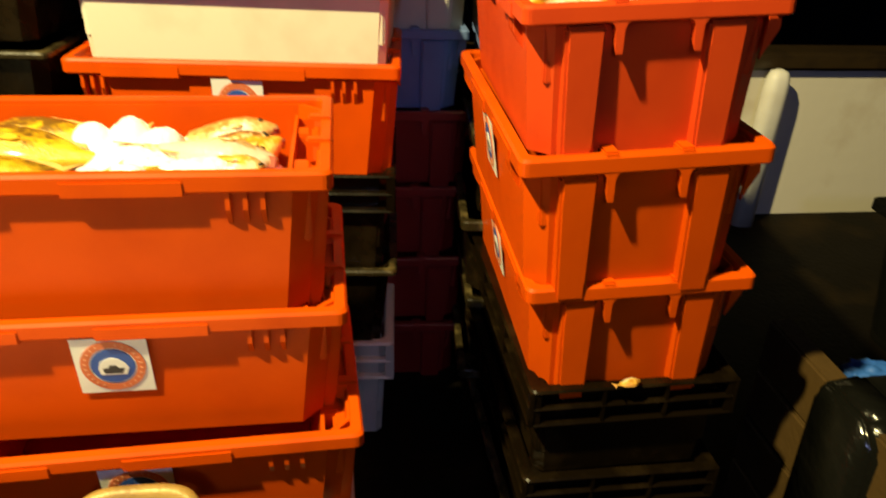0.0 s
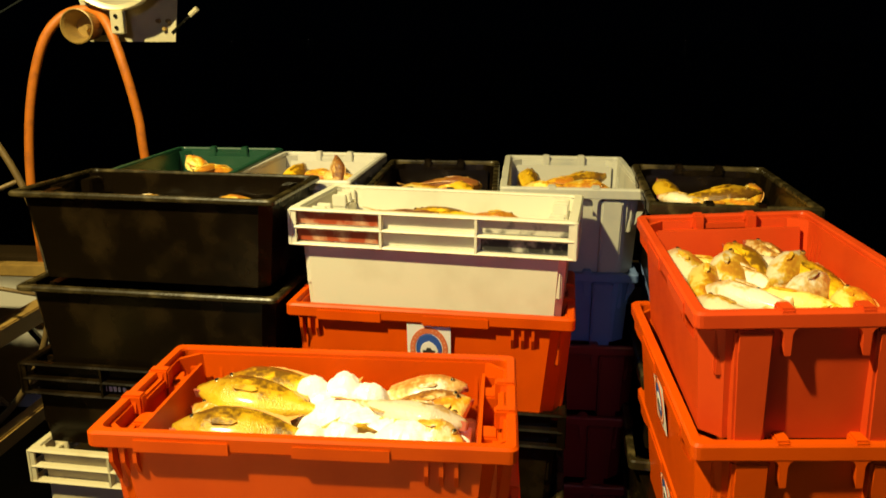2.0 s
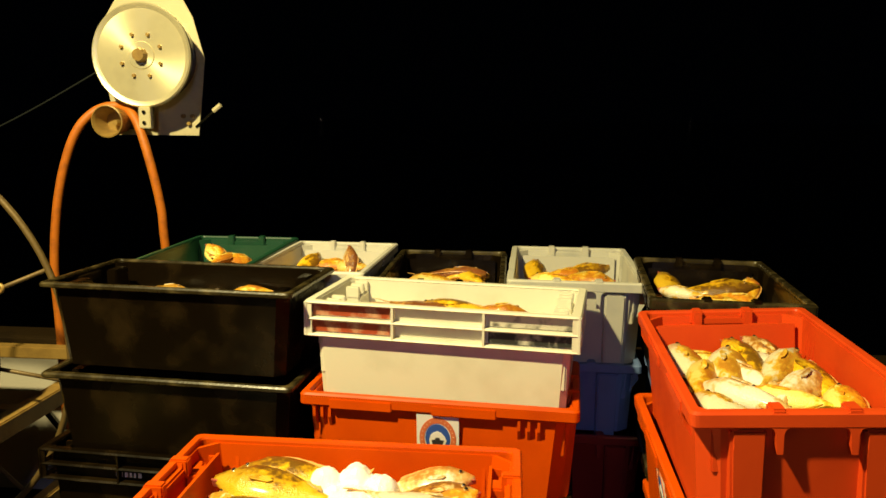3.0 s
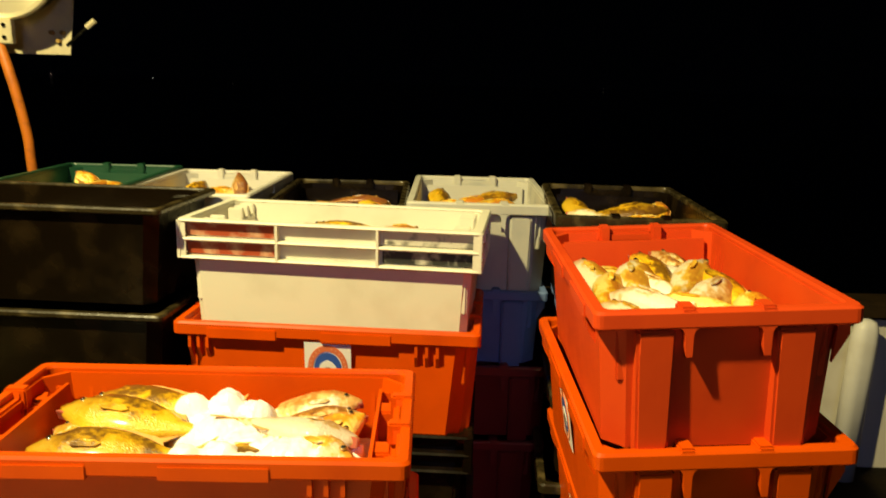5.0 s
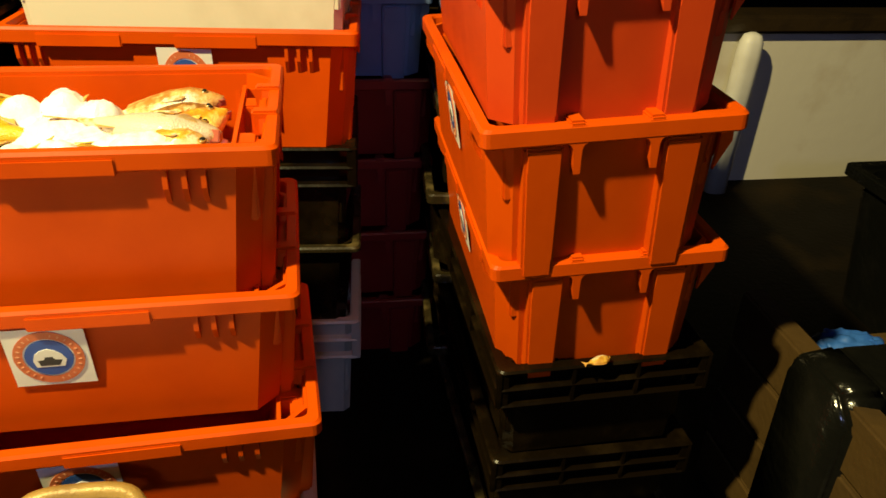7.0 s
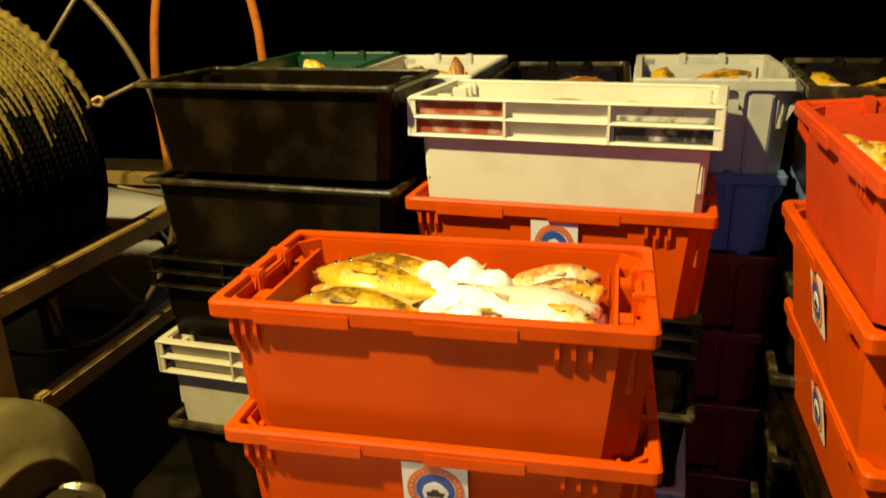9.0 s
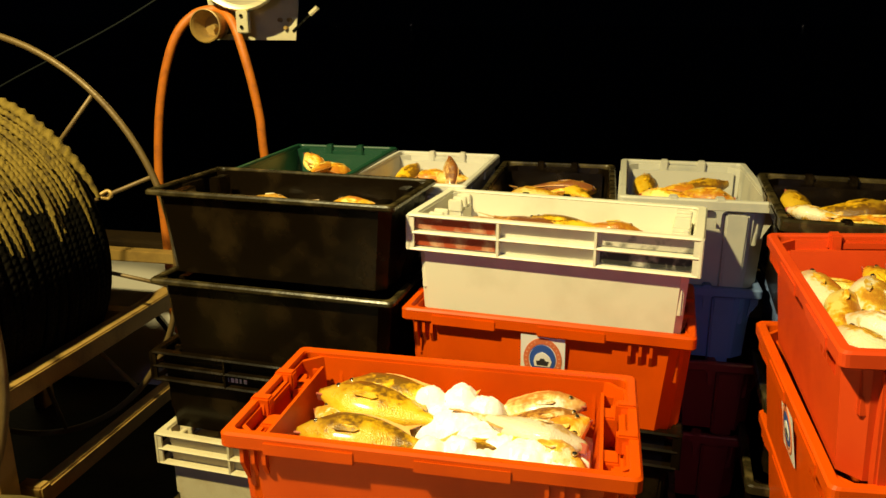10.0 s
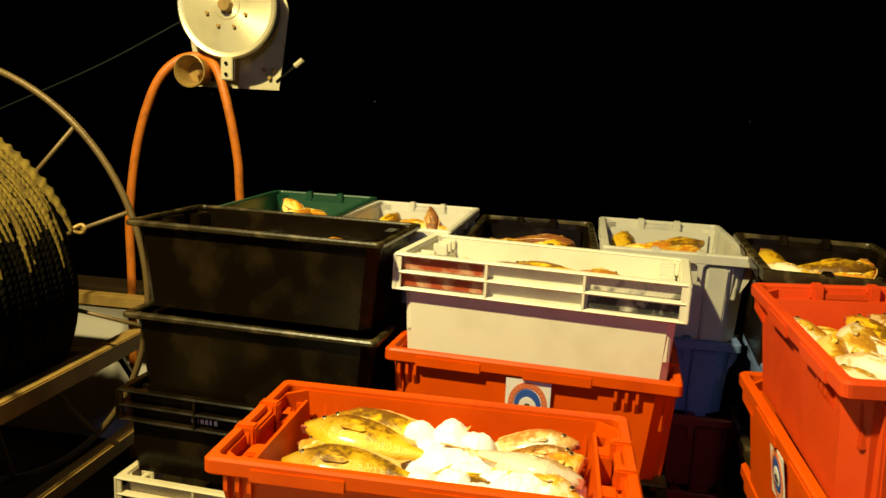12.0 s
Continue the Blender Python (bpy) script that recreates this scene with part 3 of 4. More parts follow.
def fish_proto(name, skin, length, height, thick, belly=1.0, bend=0.0):
    """A whole fish along x, head at +x, back at +z; bend: how far the body curves sideways."""
    f = empty(name)
    # along the body: place, back above the axis, belly below it, thickness
    prof = [(-0.40, 0.13, 0.13, 0.14), (-0.34, 0.16, 0.17, 0.2), (-0.26, 0.32, 0.30, 0.36), (-0.15, 0.62, 0.58, 0.62), (-0.02, 0.88, 0.85, 0.86), (0.1, 1.0, 1.0, 0.98), (0.2, 1.0, 1.02, 1.0), (0.265, 0.93, 0.94, 1.04),
            (0.28, 0.88, 0.89, 0.97), (0.35, 0.66, 0.68, 0.84), (0.42, 0.41, 0.47, 0.60), (0.47, 0.19, 0.30, 0.40), (0.50, 0.02, 0.17, 0.22)]

    def sway(u):
        return bend * length * (u * u - 0.06)

    bm = bmesh.new()
    rings = []
    for u, hb, hl, tt in prof:
        ring = []
        for k in range(18):
            a = 6.28318 * k / 18
            y, z = math.cos(a), math.sin(a)
            w = abs(y) ** 0.9 * (1 - 0.22 * max(0, z) ** 2)
            w *= 1 + 0.2 * noise.noise((u * 7, 2.2 * y + height * 90, 2.2 * z))
            ring.append((u * length, math.copysign(w, y) * tt * thick / 2 + sway(u), z * (hb if z > 0 else hl * belly) * height / 2))
        rings.append(ring)
    loft(bm, rings, True, True)
    part("body", bm, skin, f, smooth=True)

    def fin(nm, outline, y=0.0, m=None, thick_f=0.0009):
        b2 = bmesh.new()
        add_prism(b2, outline, -thick_f, thick_f)
        return part(nm, b2, skin if nm == "pectoral_fin" else FIN, f, m=(m or pose(0, y, 0, 90, 0, 0)))

    lx, hz = length, height
    fin("tail_fin", [(-0.38 * lx, 0.06 * hz), (-0.46 * lx, 0.2 * hz), (-0.54 * lx, 0.40 * hz), (-0.505 * lx, 0.05 * hz), (-0.535 * lx, -0.36 * hz), (-0.46 * lx, -0.18 * hz), (-0.38 * lx, -0.06 * hz)], sway(-0.42))
    top = [(-0.26 * lx, 0.12 * hz)]
    for k in range(9):
        x = -0.22 + 0.055 * k
        zz = 0.5 * (0.42 + 0.58 * min(1, (x + 0.4) / 0.5))
        top += [(x * lx, (zz + 0.05 * math.sin(3.1 * (k + 0.7) / 9.5) + (0.012 if k % 2 else 0.0)) * hz)]
    top += [(0.28 * lx, 0.34 * hz)]
    fin("dorsal_fin", top, sway(0.1))
    fin("anal_fin", [(-0.26 * lx, -0.15 * hz), (-0.2 * lx, -0.34 * hz), (-0.12 * lx, -0.42 * hz), (-0.06 * lx, -0.32 * hz)], sway(-0.15))
    for sy in (-1, 1):
        fin("pectoral_fin", [(0.23 * lx, -0.06 * hz), (0.17 * lx, 0.02 * hz), (0.09 * lx, 0.03 * hz), (0.05 * lx, -0.03 * hz), (0.08 * lx, -0.10 * hz), (0.2 * lx, -0.12 * hz)], m=pose(0, sy * thick * 0.485 + sway(0.15), 0, 90, 0, 0) @ pose(0, 0, 0, 0, sy * 5, 0), thick_f=0.0012)
        b3 = bmesh.new()
        bmesh.ops.create_uvsphere(b3, u_segments=12, v_segments=8, radius=0.0062)
        ir = part("eye", b3, IRIS, f, smooth=True, m=pose(0.365 * lx, sy * thick * 0.36 + sway(0.36), 0.10 * hz) @ Matrix.Diagonal((1, 0.5, 1, 1)))
        b3 = bmesh.new()
        bmesh.ops.create_uvsphere(b3, u_segments=10, v_segments=6, radius=0.0040)
        part("pupil", b3, EYE, ir, smooth=True, m=pose(0.001, sy * 0.0042, 0))
    b3 = bmesh.new()
    add_box(b3, 0.44 * lx, 0.506 * lx, -0.16 * thick, 0.16 * thick, -0.14 * hz, -0.10 * hz, 0.001)
    part("mouth", b3, MOUTH, f, m=pose(0, sway(0.48), 0))
    return f


ORANGE_GOLD = fish_material("orange_fish_skin", (0.58, 0.20, 0.015), (0.84, 0.46, 0.02), (0.92, 0.72, 0.20), (0.56, 0.19, 0.02))
kinds = [
    (fish_proto("fish", GOLD, 0.29, 0.098, 0.060, bend=0.05), "whole golden-yellow fish with a wet brown back"),
    (fish_proto("fish", PINK, 0.23, 0.082, 0.050, bend=-0.09), "whole pink and white fish with a curved body"),
    (fish_proto("fish", BROWN, 0.25, 0.078, 0.054, bend=0.08), "whole reddish-brown fish with a pale belly"),
    (fish_proto("fish", SKIN_PALE, 0.19, 0.074, 0.046, 1.1, bend=0.09), "small pale fish lying on its side"),
    (fish_proto("fish", ORANGE_GOLD, 0.21, 0.080, 0.050, 1.05, bend=-0.10), "smaller orange-gold fish with a pale belly"),
]


def drop_fish(crate, kind, x, y, z, yaw, roll=78, pitch=0, size=1.0, slim=1.0, group="fish in crates"):
    """Lays a fish in a crate, at a place in the crate's own axes."""
    proto, words = kinds[kind]
    half = (0.145, 0.115, 0.125, 0.095, 0.105)[kind] * size
    most_x = max(0.0, 0.295 * crate.scale.x - half * abs(math.cos(radians(yaw))) - 0.03)
    most_y = max(0.0, 0.165 - half * abs(math.sin(radians(yaw))) - 0.03)
    x, y = max(-most_x, min(most_x, x)), max(-most_y, min(most_y, y))
    ob = copy_thing(proto, crate.matrix_world.normalized() @ pose(x, y, z, 0, 0, yaw) @ pose(0, 0, 0, 0, pitch, 0) @ pose(0, 0, 0, roll, 0, 0))
    ob.scale = (size, size, size * slim)
    return tagged(ob, words, "fish", group)


def ice_bed(crate, level, label, hx=0.29, hy=0.14, rough=0.02):
    """Lumpy crushed ice that fills a crate up to a level."""
    bm = bmesh.new()
    nx, ny = 44, 22
    top = [[bm.verts.new((hx * (2 * i / nx - 1), hy * (2 * j / ny - 1), level + rough * (noise.noise((i * 0.31, j * 0.31, level * 50)) + 0.5 * noise.noise((i * 0.9, j * 0.9, 3.0))))) for j in range(ny + 1)] for i in range(nx + 1)]
    low = [[bm.verts.new((hx * (2 * i / nx - 1) * 0.95, hy * (2 * j / ny - 1) * 0.95, 0.012)) for j in (0, ny)] for i in (0, nx)]
    for i in range(nx):
        for j in range(ny):
            bm.faces.new((top[i][j], top[i + 1][j], top[i + 1][j + 1], top[i][j + 1]))
    bm.faces.new([low[0][0], low[0][1], *[top[0][j] for j in range(ny, -1, -1)]])
    bm.faces.new([low[1][0], low[1][1], *[top[nx][j] for j in range(ny, -1, -1)]])
    bm.faces.new([low[0][0], low[1][0], *[top[i][0] for i in range(nx, -1, -1)]])
    bm.faces.new([low[0][1], low[1][1], *[top[i][ny] for i in range(nx, -1, -1)]])
    bm.faces.new([low[0][0], low[0][1], low[1][1], low[1][0]])
    ob = part("crushed_ice", bm, ICE, smooth=True, m=crate.matrix_world.normalized())
    return tagged(ob, label, "ice", kind="stuff")


def ice_heap(crate, mounds, label, hx=0.27, hy=0.15):
    """Heaped flake ice: soft mounds broken into rounded clods, in the crate's axes."""
    bm = bmesh.new()
    nx, ny = 150, 84
    grid = []
    for i in range(nx + 1):
        line = []
        for j in range(ny + 1):
            x, y = hx * (2 * i / nx - 1), hy * (2 * j / ny - 1)
            top = 0.10
            for mx, my, mz, r in mounds:
                top = max(top, mz - 0.085 * (((x - mx) / r) ** 2 + ((y - my) / (0.8 * r)) ** 2) ** 1.35)
            wob = Vector((x + 0.006 * noise.noise((x * 60, y * 60, 1)), y + 0.006 * noise.noise((x * 60, y * 60, 7)), 0))
            d = noise.voronoi(wob / 0.038)[0][0]
            e = noise.voronoi(wob / 0.013)[0][0]
            top += 0.008 * (1 - 1.2 * d * d) + 0.003 * (1 - 1.4 * e * e) + 0.003 * noise.noise((x * 120, y * 120, 3)) - 0.005
            line.append(bm.verts.new((x, y, top)))
        grid.append(line)
    for i in range(nx):
        for j in range(ny):
            bm.faces.new((grid[i][j], grid[i + 1][j], grid[i + 1][j + 1], grid[i][j + 1]))
    edge = [grid[i][0] for i in range(nx + 1)] + [grid[nx][j] for j in range(1, ny + 1)] + [grid[i][ny] for i in range(nx - 1, -1, -1)] + [grid[0][j] for j in range(ny - 1, 0, -1)]
    low = [bm.verts.new((v.co.x * 0.97, v.co.y * 0.97, 0.03)) for v in edge]
    for k in range(len(edge)):
        bm.faces.new((edge[k], low[k], low[(k + 1) % len(edge)], edge[(k + 1) % len(edge)]))
    bm.faces.new(low)
    ob = part("ice_heap", bm, ICE, smooth=True, m=crate.matrix_world.normalized())
    return tagged(ob, label, "ice", kind="stuff")


bpy.context.view_layer.update()
# the full crate in front: golden fish at one end, ice in the middle, paler fish at the other end
top = front[0]
ice_bed(top, 0.125, "white crushed ice under the fish in the orange crate")
ice_heap(top, [(-0.042, 0.088, 0.222, 0.055), (0.018, 0.096, 0.228, 0.055), (0.072, 0.082, 0.218, 0.055), (0.02, 0.05, 0.204, 0.11), (-0.005, -0.075, 0.206, 0.055), (0.045, -0.068, 0.210, 0.055), (0.10, -0.095, 0.204, 0.07),
               (0.16, -0.080, 0.220, 0.09), (0.215, -0.090, 0.214, 0.07), (0.10, 0.0, 0.200, 0.12), (0.245, -0.03, 0.196, 0.06), (0.12, -0.045, 0.208, 0.06)], "heaped white flake ice among the fish")
for row_f in ((0, -0.105, 0.098, 0.192, 171, 62, 3, 1.0), (0, -0.122, 0.045, 0.190, 168, 70, -2, 1.04), (0, -0.125, -0.058, 0.184, 175, 64, 2, 1.0), (3, -0.215, 0.005, 0.168, 150, 80, 0, 1.0), (2, -0.20, 0.05, 0.140, 160, 70),
              (1, 0.155, 0.098, 0.194, 4, -62, -8, 0.90), (2, 0.205, 0.052, 0.186, 14, -66, -6, 0.85), (1, 0.165, 0.002, 0.200, -22, -112, 0, 1.12), (3, 0.222, -0.052, 0.196, -28, -80, 0, 1.1), (4, 0.235, 0.0, 0.186, 40, -70, -10, 0.9),
              (0, 0.05, -0.045, 0.176, -8, 70, 0, 0.75), (2, 0.02, 0.02, 0.150, 10, 80), (0, 0.05, -0.10, 0.160, 176, 75, 0, 0.9), (4, -0.21, -0.10, 0.165, 165, 75, 0, 0.9)):
    drop_fish(top, *row_f)
# the heaped crate of the stack beside it: heads towards the far end, noses up
heap = right[0]
ice_bed(heap, 0.075, "crushed ice under the heaped fish", hy=0.125)
for row_f in ((3, 0.12, 0.105, 0.150, 12, 84, -3, 1.35), (4, 0.02, 0.112, 0.152, -16, 96, -2, 1.15), (3, 0.045, 0.045, 0.160, -10, 78, -4, 1.4), (0, 0.125, -0.010, 0.160, 6, 74, -4, 1.0), (2, 0.17, -0.095, 0.156, 24, 78, -10, 1.0),
              (1, -0.105, 0.03, 0.160, 38, 102, 0, 1.15), (1, -0.065, -0.070, 0.162, -40, 104, 0, 1.15), (0, -0.01, -0.115, 0.158, 10, 76, -2, 1.0), (4, -0.10, -0.118, 0.158, 62, 80, 0, 1.0), (3, -0.16, 0.10, 0.150, 30, 96, 0, 1.2),
              (3, -0.19, -0.03, 0.154, 100, 76, 0, 1.2), (1, -0.20, 0.05, 0.146, 85, 100, 0, 1.0), (0, -0.20, -0.10, 0.150, -70, 76, 0, 0.9), (1, 0.02, 0.00, 0.154, 28, 102, 0, 1.1), (4, 0.20, 0.05, 0.138, 70, 76, 0, 1.0),
              (0, 0.0, 0.10, 0.116, 0, 80), (0, -0.12, 0.0, 0.116, 170, 80), (2, 0.1, -0.07, 0.116, 20, 80), (0, 0.12, 0.05, 0.114, 160, 75), (1, -0.1, -0.1, 0.116, 10, 80), (3, 0.04, -0.05, 0.170, -35, 98, -4, 1.2), (1, 0.08, -0.10, 0.152, 30, 96, -4, 1.0),
              (4, -0.16, -0.13, 0.154, -6, 76, 0, 1.1), (3, 0.12, -0.13, 0.146, 175, 76, 0, 1.2)):
    drop_fish(heap, *row_f, slim=0.76)
# the row behind: a few fish each, lying at the far end of the crates
ROW_FISH = (
    ((4, -0.74, 2.88, 140, 70, -30, 0.85), (4, -0.67, 2.87, 40, 105, 18, 0.85), (4, -0.70, 2.78, 80, 75, 0, 0.9)),
    ((0, -0.39, 2.82, 75, 92, -14, 0.75), (4, -0.35, 2.76, 10, 100, 0, 0.85), (2, -0.23, 2.83, 100, 70, -48, 0.70), (4, -0.20, 2.75, 170, 75, 0, 0.8)),
    ((2, 0.085, 2.74, -8, 62, -4, 1.05), (4, 0.19, 2.72, 25, 80, 0, 0.9), (0, 0.235, 2.68, 120, 100, 0, 0.75), (4, 0.02, 2.64, 170, 75, 0, 0.9)),
    ((0, 0.40, 2.72, 85, 92, -12, 0.75), (4, 0.49, 2.69, 20, 80, 0, 0.9), (0, 0.59, 2.71, 12, 92, -8, 0.9), (4, 0.65, 2.64, -25, 100, 0, 0.95), (4, 0.46, 2.60, 160, 80, 0, 0.9)),
    ((0, 0.80, 2.47, 95, 92, -12, 0.8), (3, 0.835, 2.36, 150, 105, 0, 0.95), (0, 0.955, 2.40, -8, 92, -8, 1.0), (4, 1.02, 2.38, 70, 80, -24, 0.85), (4, 1.03, 2.28, -20, 105, 0, 0.95), (4, 0.91, 2.24, 175, 75, 0, 1.0)),
)
rnd = random.Random(11)
for crate, listed in zip(row, ROW_FISH):
    ice_bed(crate, 0.115, "crushed ice under fish in the back row", hx=0.28 * crate.scale.x, hy=0.13)
    inside = crate.matrix_world.normalized().inverted()
    turned = math.degrees(inside.to_euler().z)
    for kind, x, y, yaw, roll, pitch, size in listed:
        p = inside @ Vector((x, y, 1.0))
        drop_fish(crate, kind, p.x, p.y, 0.184, yaw + turned, roll, pitch, size)
    for i in range(5):
        drop_fish(crate, rnd.choice((4, 2, 4, 0)), -0.2 + 0.1 * i, rnd.uniform(-0.09, 0.09), 0.140, rnd.uniform(0, 360), rnd.choice((65, 110)), 0, 0.9)
# the black crate and the painted white crate
for crate, level, spots in ((left[0], 0.098, ((3, -0.24, 0.10), (1, 0.0, 0.03), (4, 0.17, 0.10), (3, 0.12, 0.08), (1, -0.2, -0.06), (4, 0.08, -0.05))), (middle[0], 0.128, ((2, -0.10, 0.05), (0, 0.02, 0.04), (4, 0.10, 0.05), (3, 0.0, 0.06), (1, -0.2, -0.02)))):
    ice_bed(crate, level, "crushed ice under the fish in the crate", hy=0.13)
    for kind, x, y in spots:
        drop_fish(crate, kind, x, y, level + (0.050 if crate == left[0] else 0.068), rnd.uniform(-25, 25) + rnd.choice((0, 180)), 68, rnd.uniform(-6, 6), 0.95)
scrap = copy_thing(kinds[3][0], pose(0.864, 1.366, 0.606, 0, 0, 12) @ pose(0, 0, 0, 90, 0, 0))
scrap.scale = (0.28, 0.28, 0.28)
tagged(scrap, "tiny pale fish lying on the rim of a black crate", "fish", "fish in crates")
for proto, _ in kinds:
    for o in (*proto.children_recursive, proto):
        bpy.data.objects.remove(o)

# ---- rope drum on its frame ----
CX, CZ = -1.744, 0.996
drum = tagged(empty("rope_drum", pose(CX, 0, CZ)), "large steel winch drum wound with thick yellow-green rope", "winch")
for y in (2.35, 1.60):
    ring = part("flange_ring", tube([(0.70 * math.cos(6.28318 * k / 96), y, 0.70 * math.sin(6.28318 * k / 96)) for k in range(96)], 0.0105, 10, True), PIPE, drum, "bent rusty pipe ring", smooth=True)
    for k in (22, 47, 77, 107, 137, 167, 197, 227, 257, 287, 317, 352):
        a = radians(k)
        part("spoke", tube([(0.2 * math.cos(a), y, 0.2 * math.sin(a)), (0.70 * math.cos(a), y, 0.70 * math.sin(a))], 0.007, 8), PIPE, drum, smooth=True)
DARK_WINDING = mat("dark_winding", (0.0028, 0.0022, 0.001), 0.85, spots=(0.010, 0.007, 0.002), spot_amount=0.6, scale=18, bump=1.0, bump_scale=70, spec=0.07)
part("core", add_cyl(bmesh.new(), 0.482, 0.482, 0.70, pose(0, 1.98, 0, 90), 64), DARK_WINDING, drum, "dark bulk of the wound drum", smooth=False)
part("axle", add_cyl(bmesh.new(), 0.05, 0.05, 1.1, pose(0, 1.98, 0, 90)), STEEL, drum)


def rope_strand(a0, a1, r, y, thick, seed, twist=150, lay=0.17):
    """Laid rope lying over the drum from one angle to another: three strands twisted round one line, worn thin at the hanging end."""
    bm = bmesh.new()
    steps = int(abs(a1 - a0) * 3.2)
    rings = []
    for i in range(steps + 1):
        u = i / steps
        a = radians(a0 + (a1 - a0) * u)
        rr = r + 0.007 * noise.noise((seed * 3.1, a * 2.5, 1.0))
        out, side = Vector((math.cos(a), 0, math.sin(a))), Vector((0, 1, 0))
        c = rr * out + side * (y + 0.012 * noise.noise((seed * 1.7, a * 1.8, 5.0)))
        worn = min(1.0, 0.35 + 5.0 * (1 - u))
        ring = []
        for k in range(10):
            b = 6.28318 * k / 10
            q = thick * worn * (0.92 + lay * worn * math.cos(2 * b - twist * a) + 0.10 * noise.noise((seed + 9 * b, a * 60, 2.0)))
            ring.append(c + q * (0.6 * math.cos(b) * out + math.sin(b) * side))
        rings.append(ring)
    loft(bm, rings, True, True)
    return bm


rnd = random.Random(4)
# each strand is yellow-green on top and near-black from its end angle down
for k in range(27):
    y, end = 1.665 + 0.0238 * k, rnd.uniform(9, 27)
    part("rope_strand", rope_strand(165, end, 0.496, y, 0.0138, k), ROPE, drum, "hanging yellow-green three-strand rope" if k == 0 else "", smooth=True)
    part("tarred_strand", rope_strand(end + 12, -75, 0.490, y, 0.0132, k), DARK_WINDING, drum, "black lower end of the rope" if k == 0 else "", smooth=True)
for k in range(14):
    part("rope_strand", rope_strand(165, rnd.uniform(20, 50), 0.511, 1.68 + 0.044 * k + rnd.uniform(-0.008, 0.008), 0.0130, 40 + k), ROPE, drum, smooth=True)
part("edge_rope", rope_strand(165, 22, 0.508, 2.318, 0.024, 77, 88, 0.22), ROPE, drum, "thick frayed rope end at the drum's edge", smooth=True)
part("shackle", tube(spline([(0.47, 2.33, 0.20), (0.487, 2.345, 0.21), (0.50, 2.345, 0.20), (0.487, 2.345, 0.185), (0.47, 2.33, 0.19)], 6), 0.006, 8), STEEL, drum, smooth=True)
frame_b = tagged(empty("drum_frame"), "rusty steel frame under the rope drum", "frame")
part("upper_beam", boxes([(-1.275, -1.215, 1.74, 3.1, 0.735, 0.795)], 0.004), STEEL, frame_b)
part("lower_beam", boxes([(-1.245, -1.195, 1.84, 2.95, 0.42, 0.475)], 0.006), STEEL, frame_b)
part("beam_end", boxes([(-1.262, -1.182, 1.80, 1.845, 0.395, 0.495)], 0.006), STEEL, frame_b)
for x in (-1.275, -2.25):
    for y in (1.70, 3.0):
        part("post", boxes([(x, x + 0.06, y, y + 0.07, 0.0, 0.80)], 0.004), STEEL, frame_b)
part("far_beam", boxes([(-2.25, -2.19, 1.74, 3.1, 0.735, 0.795)], 0.004), STEEL, frame_b)
for y in (1.72, 3.02):
    part("cross_beam", boxes([(-2.2, -1.26, y, y + 0.05, 0.74, 0.79)], 0.004), STEEL, frame_b)
for y in (1.52, 2.44):
    part("bearing", boxes([(CX - 0.08, CX + 0.08, y - 0.03, y + 0.03, 0.77, 1.06)], 0.01), STEEL, frame_b)
    part("bearing_beam", boxes([(-2.22, -1.24, y - 0.03, y + 0.03, 0.72, 0.77)], 0.004), STEEL, frame_b)
part("brace", tube([(-1.24, 2.5, 0.74), (-1.3, 2.9, 0.3), (-1.3, 3.1, 0.05)], 0.012), RUBBER, frame_b)

# ---- hose reel on its gantry, and the hose ----
reel = tagged(empty("hose_reel", pose(-1.147, 3.15, 1.962)), "aluminium hose reel with a round bolted face", "hose reel")
bm = bmesh.new()
add_prism(bm, [(-0.21, 0.0), (-0.155, -0.314), (0.195, -0.314), (0.232, 0.0), (0.19, 0.16), (0.13, 0.27), (-0.11, 0.27), (-0.19, 0.15)], -0.004, 0.004)
part("back_plate", bm, ALU, reel, "cut aluminium backing plate", m=pose(-0.030, 0.13, 0, 90))
part("drum", add_cyl(bmesh.new(), 0.17, 0.17, 0.10, pose(0, 0.07, 0, 90), 40), RUBBER, reel)
bm = bmesh.new()
loft(bm, [[(r * math.cos(6.28318 * k / 56), y, r * math.sin(6.28318 * k / 56)) for k in range(56)] for r, y in ((0.199, 0.012), (0.203, 0.004), (0.203, -0.010), (0.197, -0.016), (0.188, -0.012), (0.180, -0.008), (0.055, -0.008), (0.052, -0.012), (0.001, -0.012))], True)
face = part("face_plate", bm, BRUSHED, reel, "brushed round aluminium face")
part("hub_bolt", add_cyl(bmesh.new(), 0.030, 0.024, 0.03, pose(0, -0.025, 0, 90), 9), STEEL, face)
for k in range(8):
    a = radians(22.5 + 45 * k)
    part("bolt", add_cyl(bmesh.new(), 0.0085, 0.007, 0.012, pose(0.085 * math.cos(a), -0.013, 0.085 * math.sin(a), 90), 6), STEEL, face)
br = part("bracket", boxes([(-0.020, 0.028, -0.02, 0.012, -0.285, -0.2)], 0.003), ALU, reel)
for z in (-0.22, -0.262):
    part("bolt", add_cyl(bmesh.new(), 0.007, 0.007, 0.01, pose(0.004, -0.022, z, 90), 8), RUBBER, br)
for x, z in ((0.104, -0.235), (0.144, -0.235), (0.128, -0.265)):
    part("bolt", add_cyl(bmesh.new(), 0.010, 0.008, 0.016, pose(x, 0.118, z, 90), 8), STEEL, reel)
bm = bmesh.new()
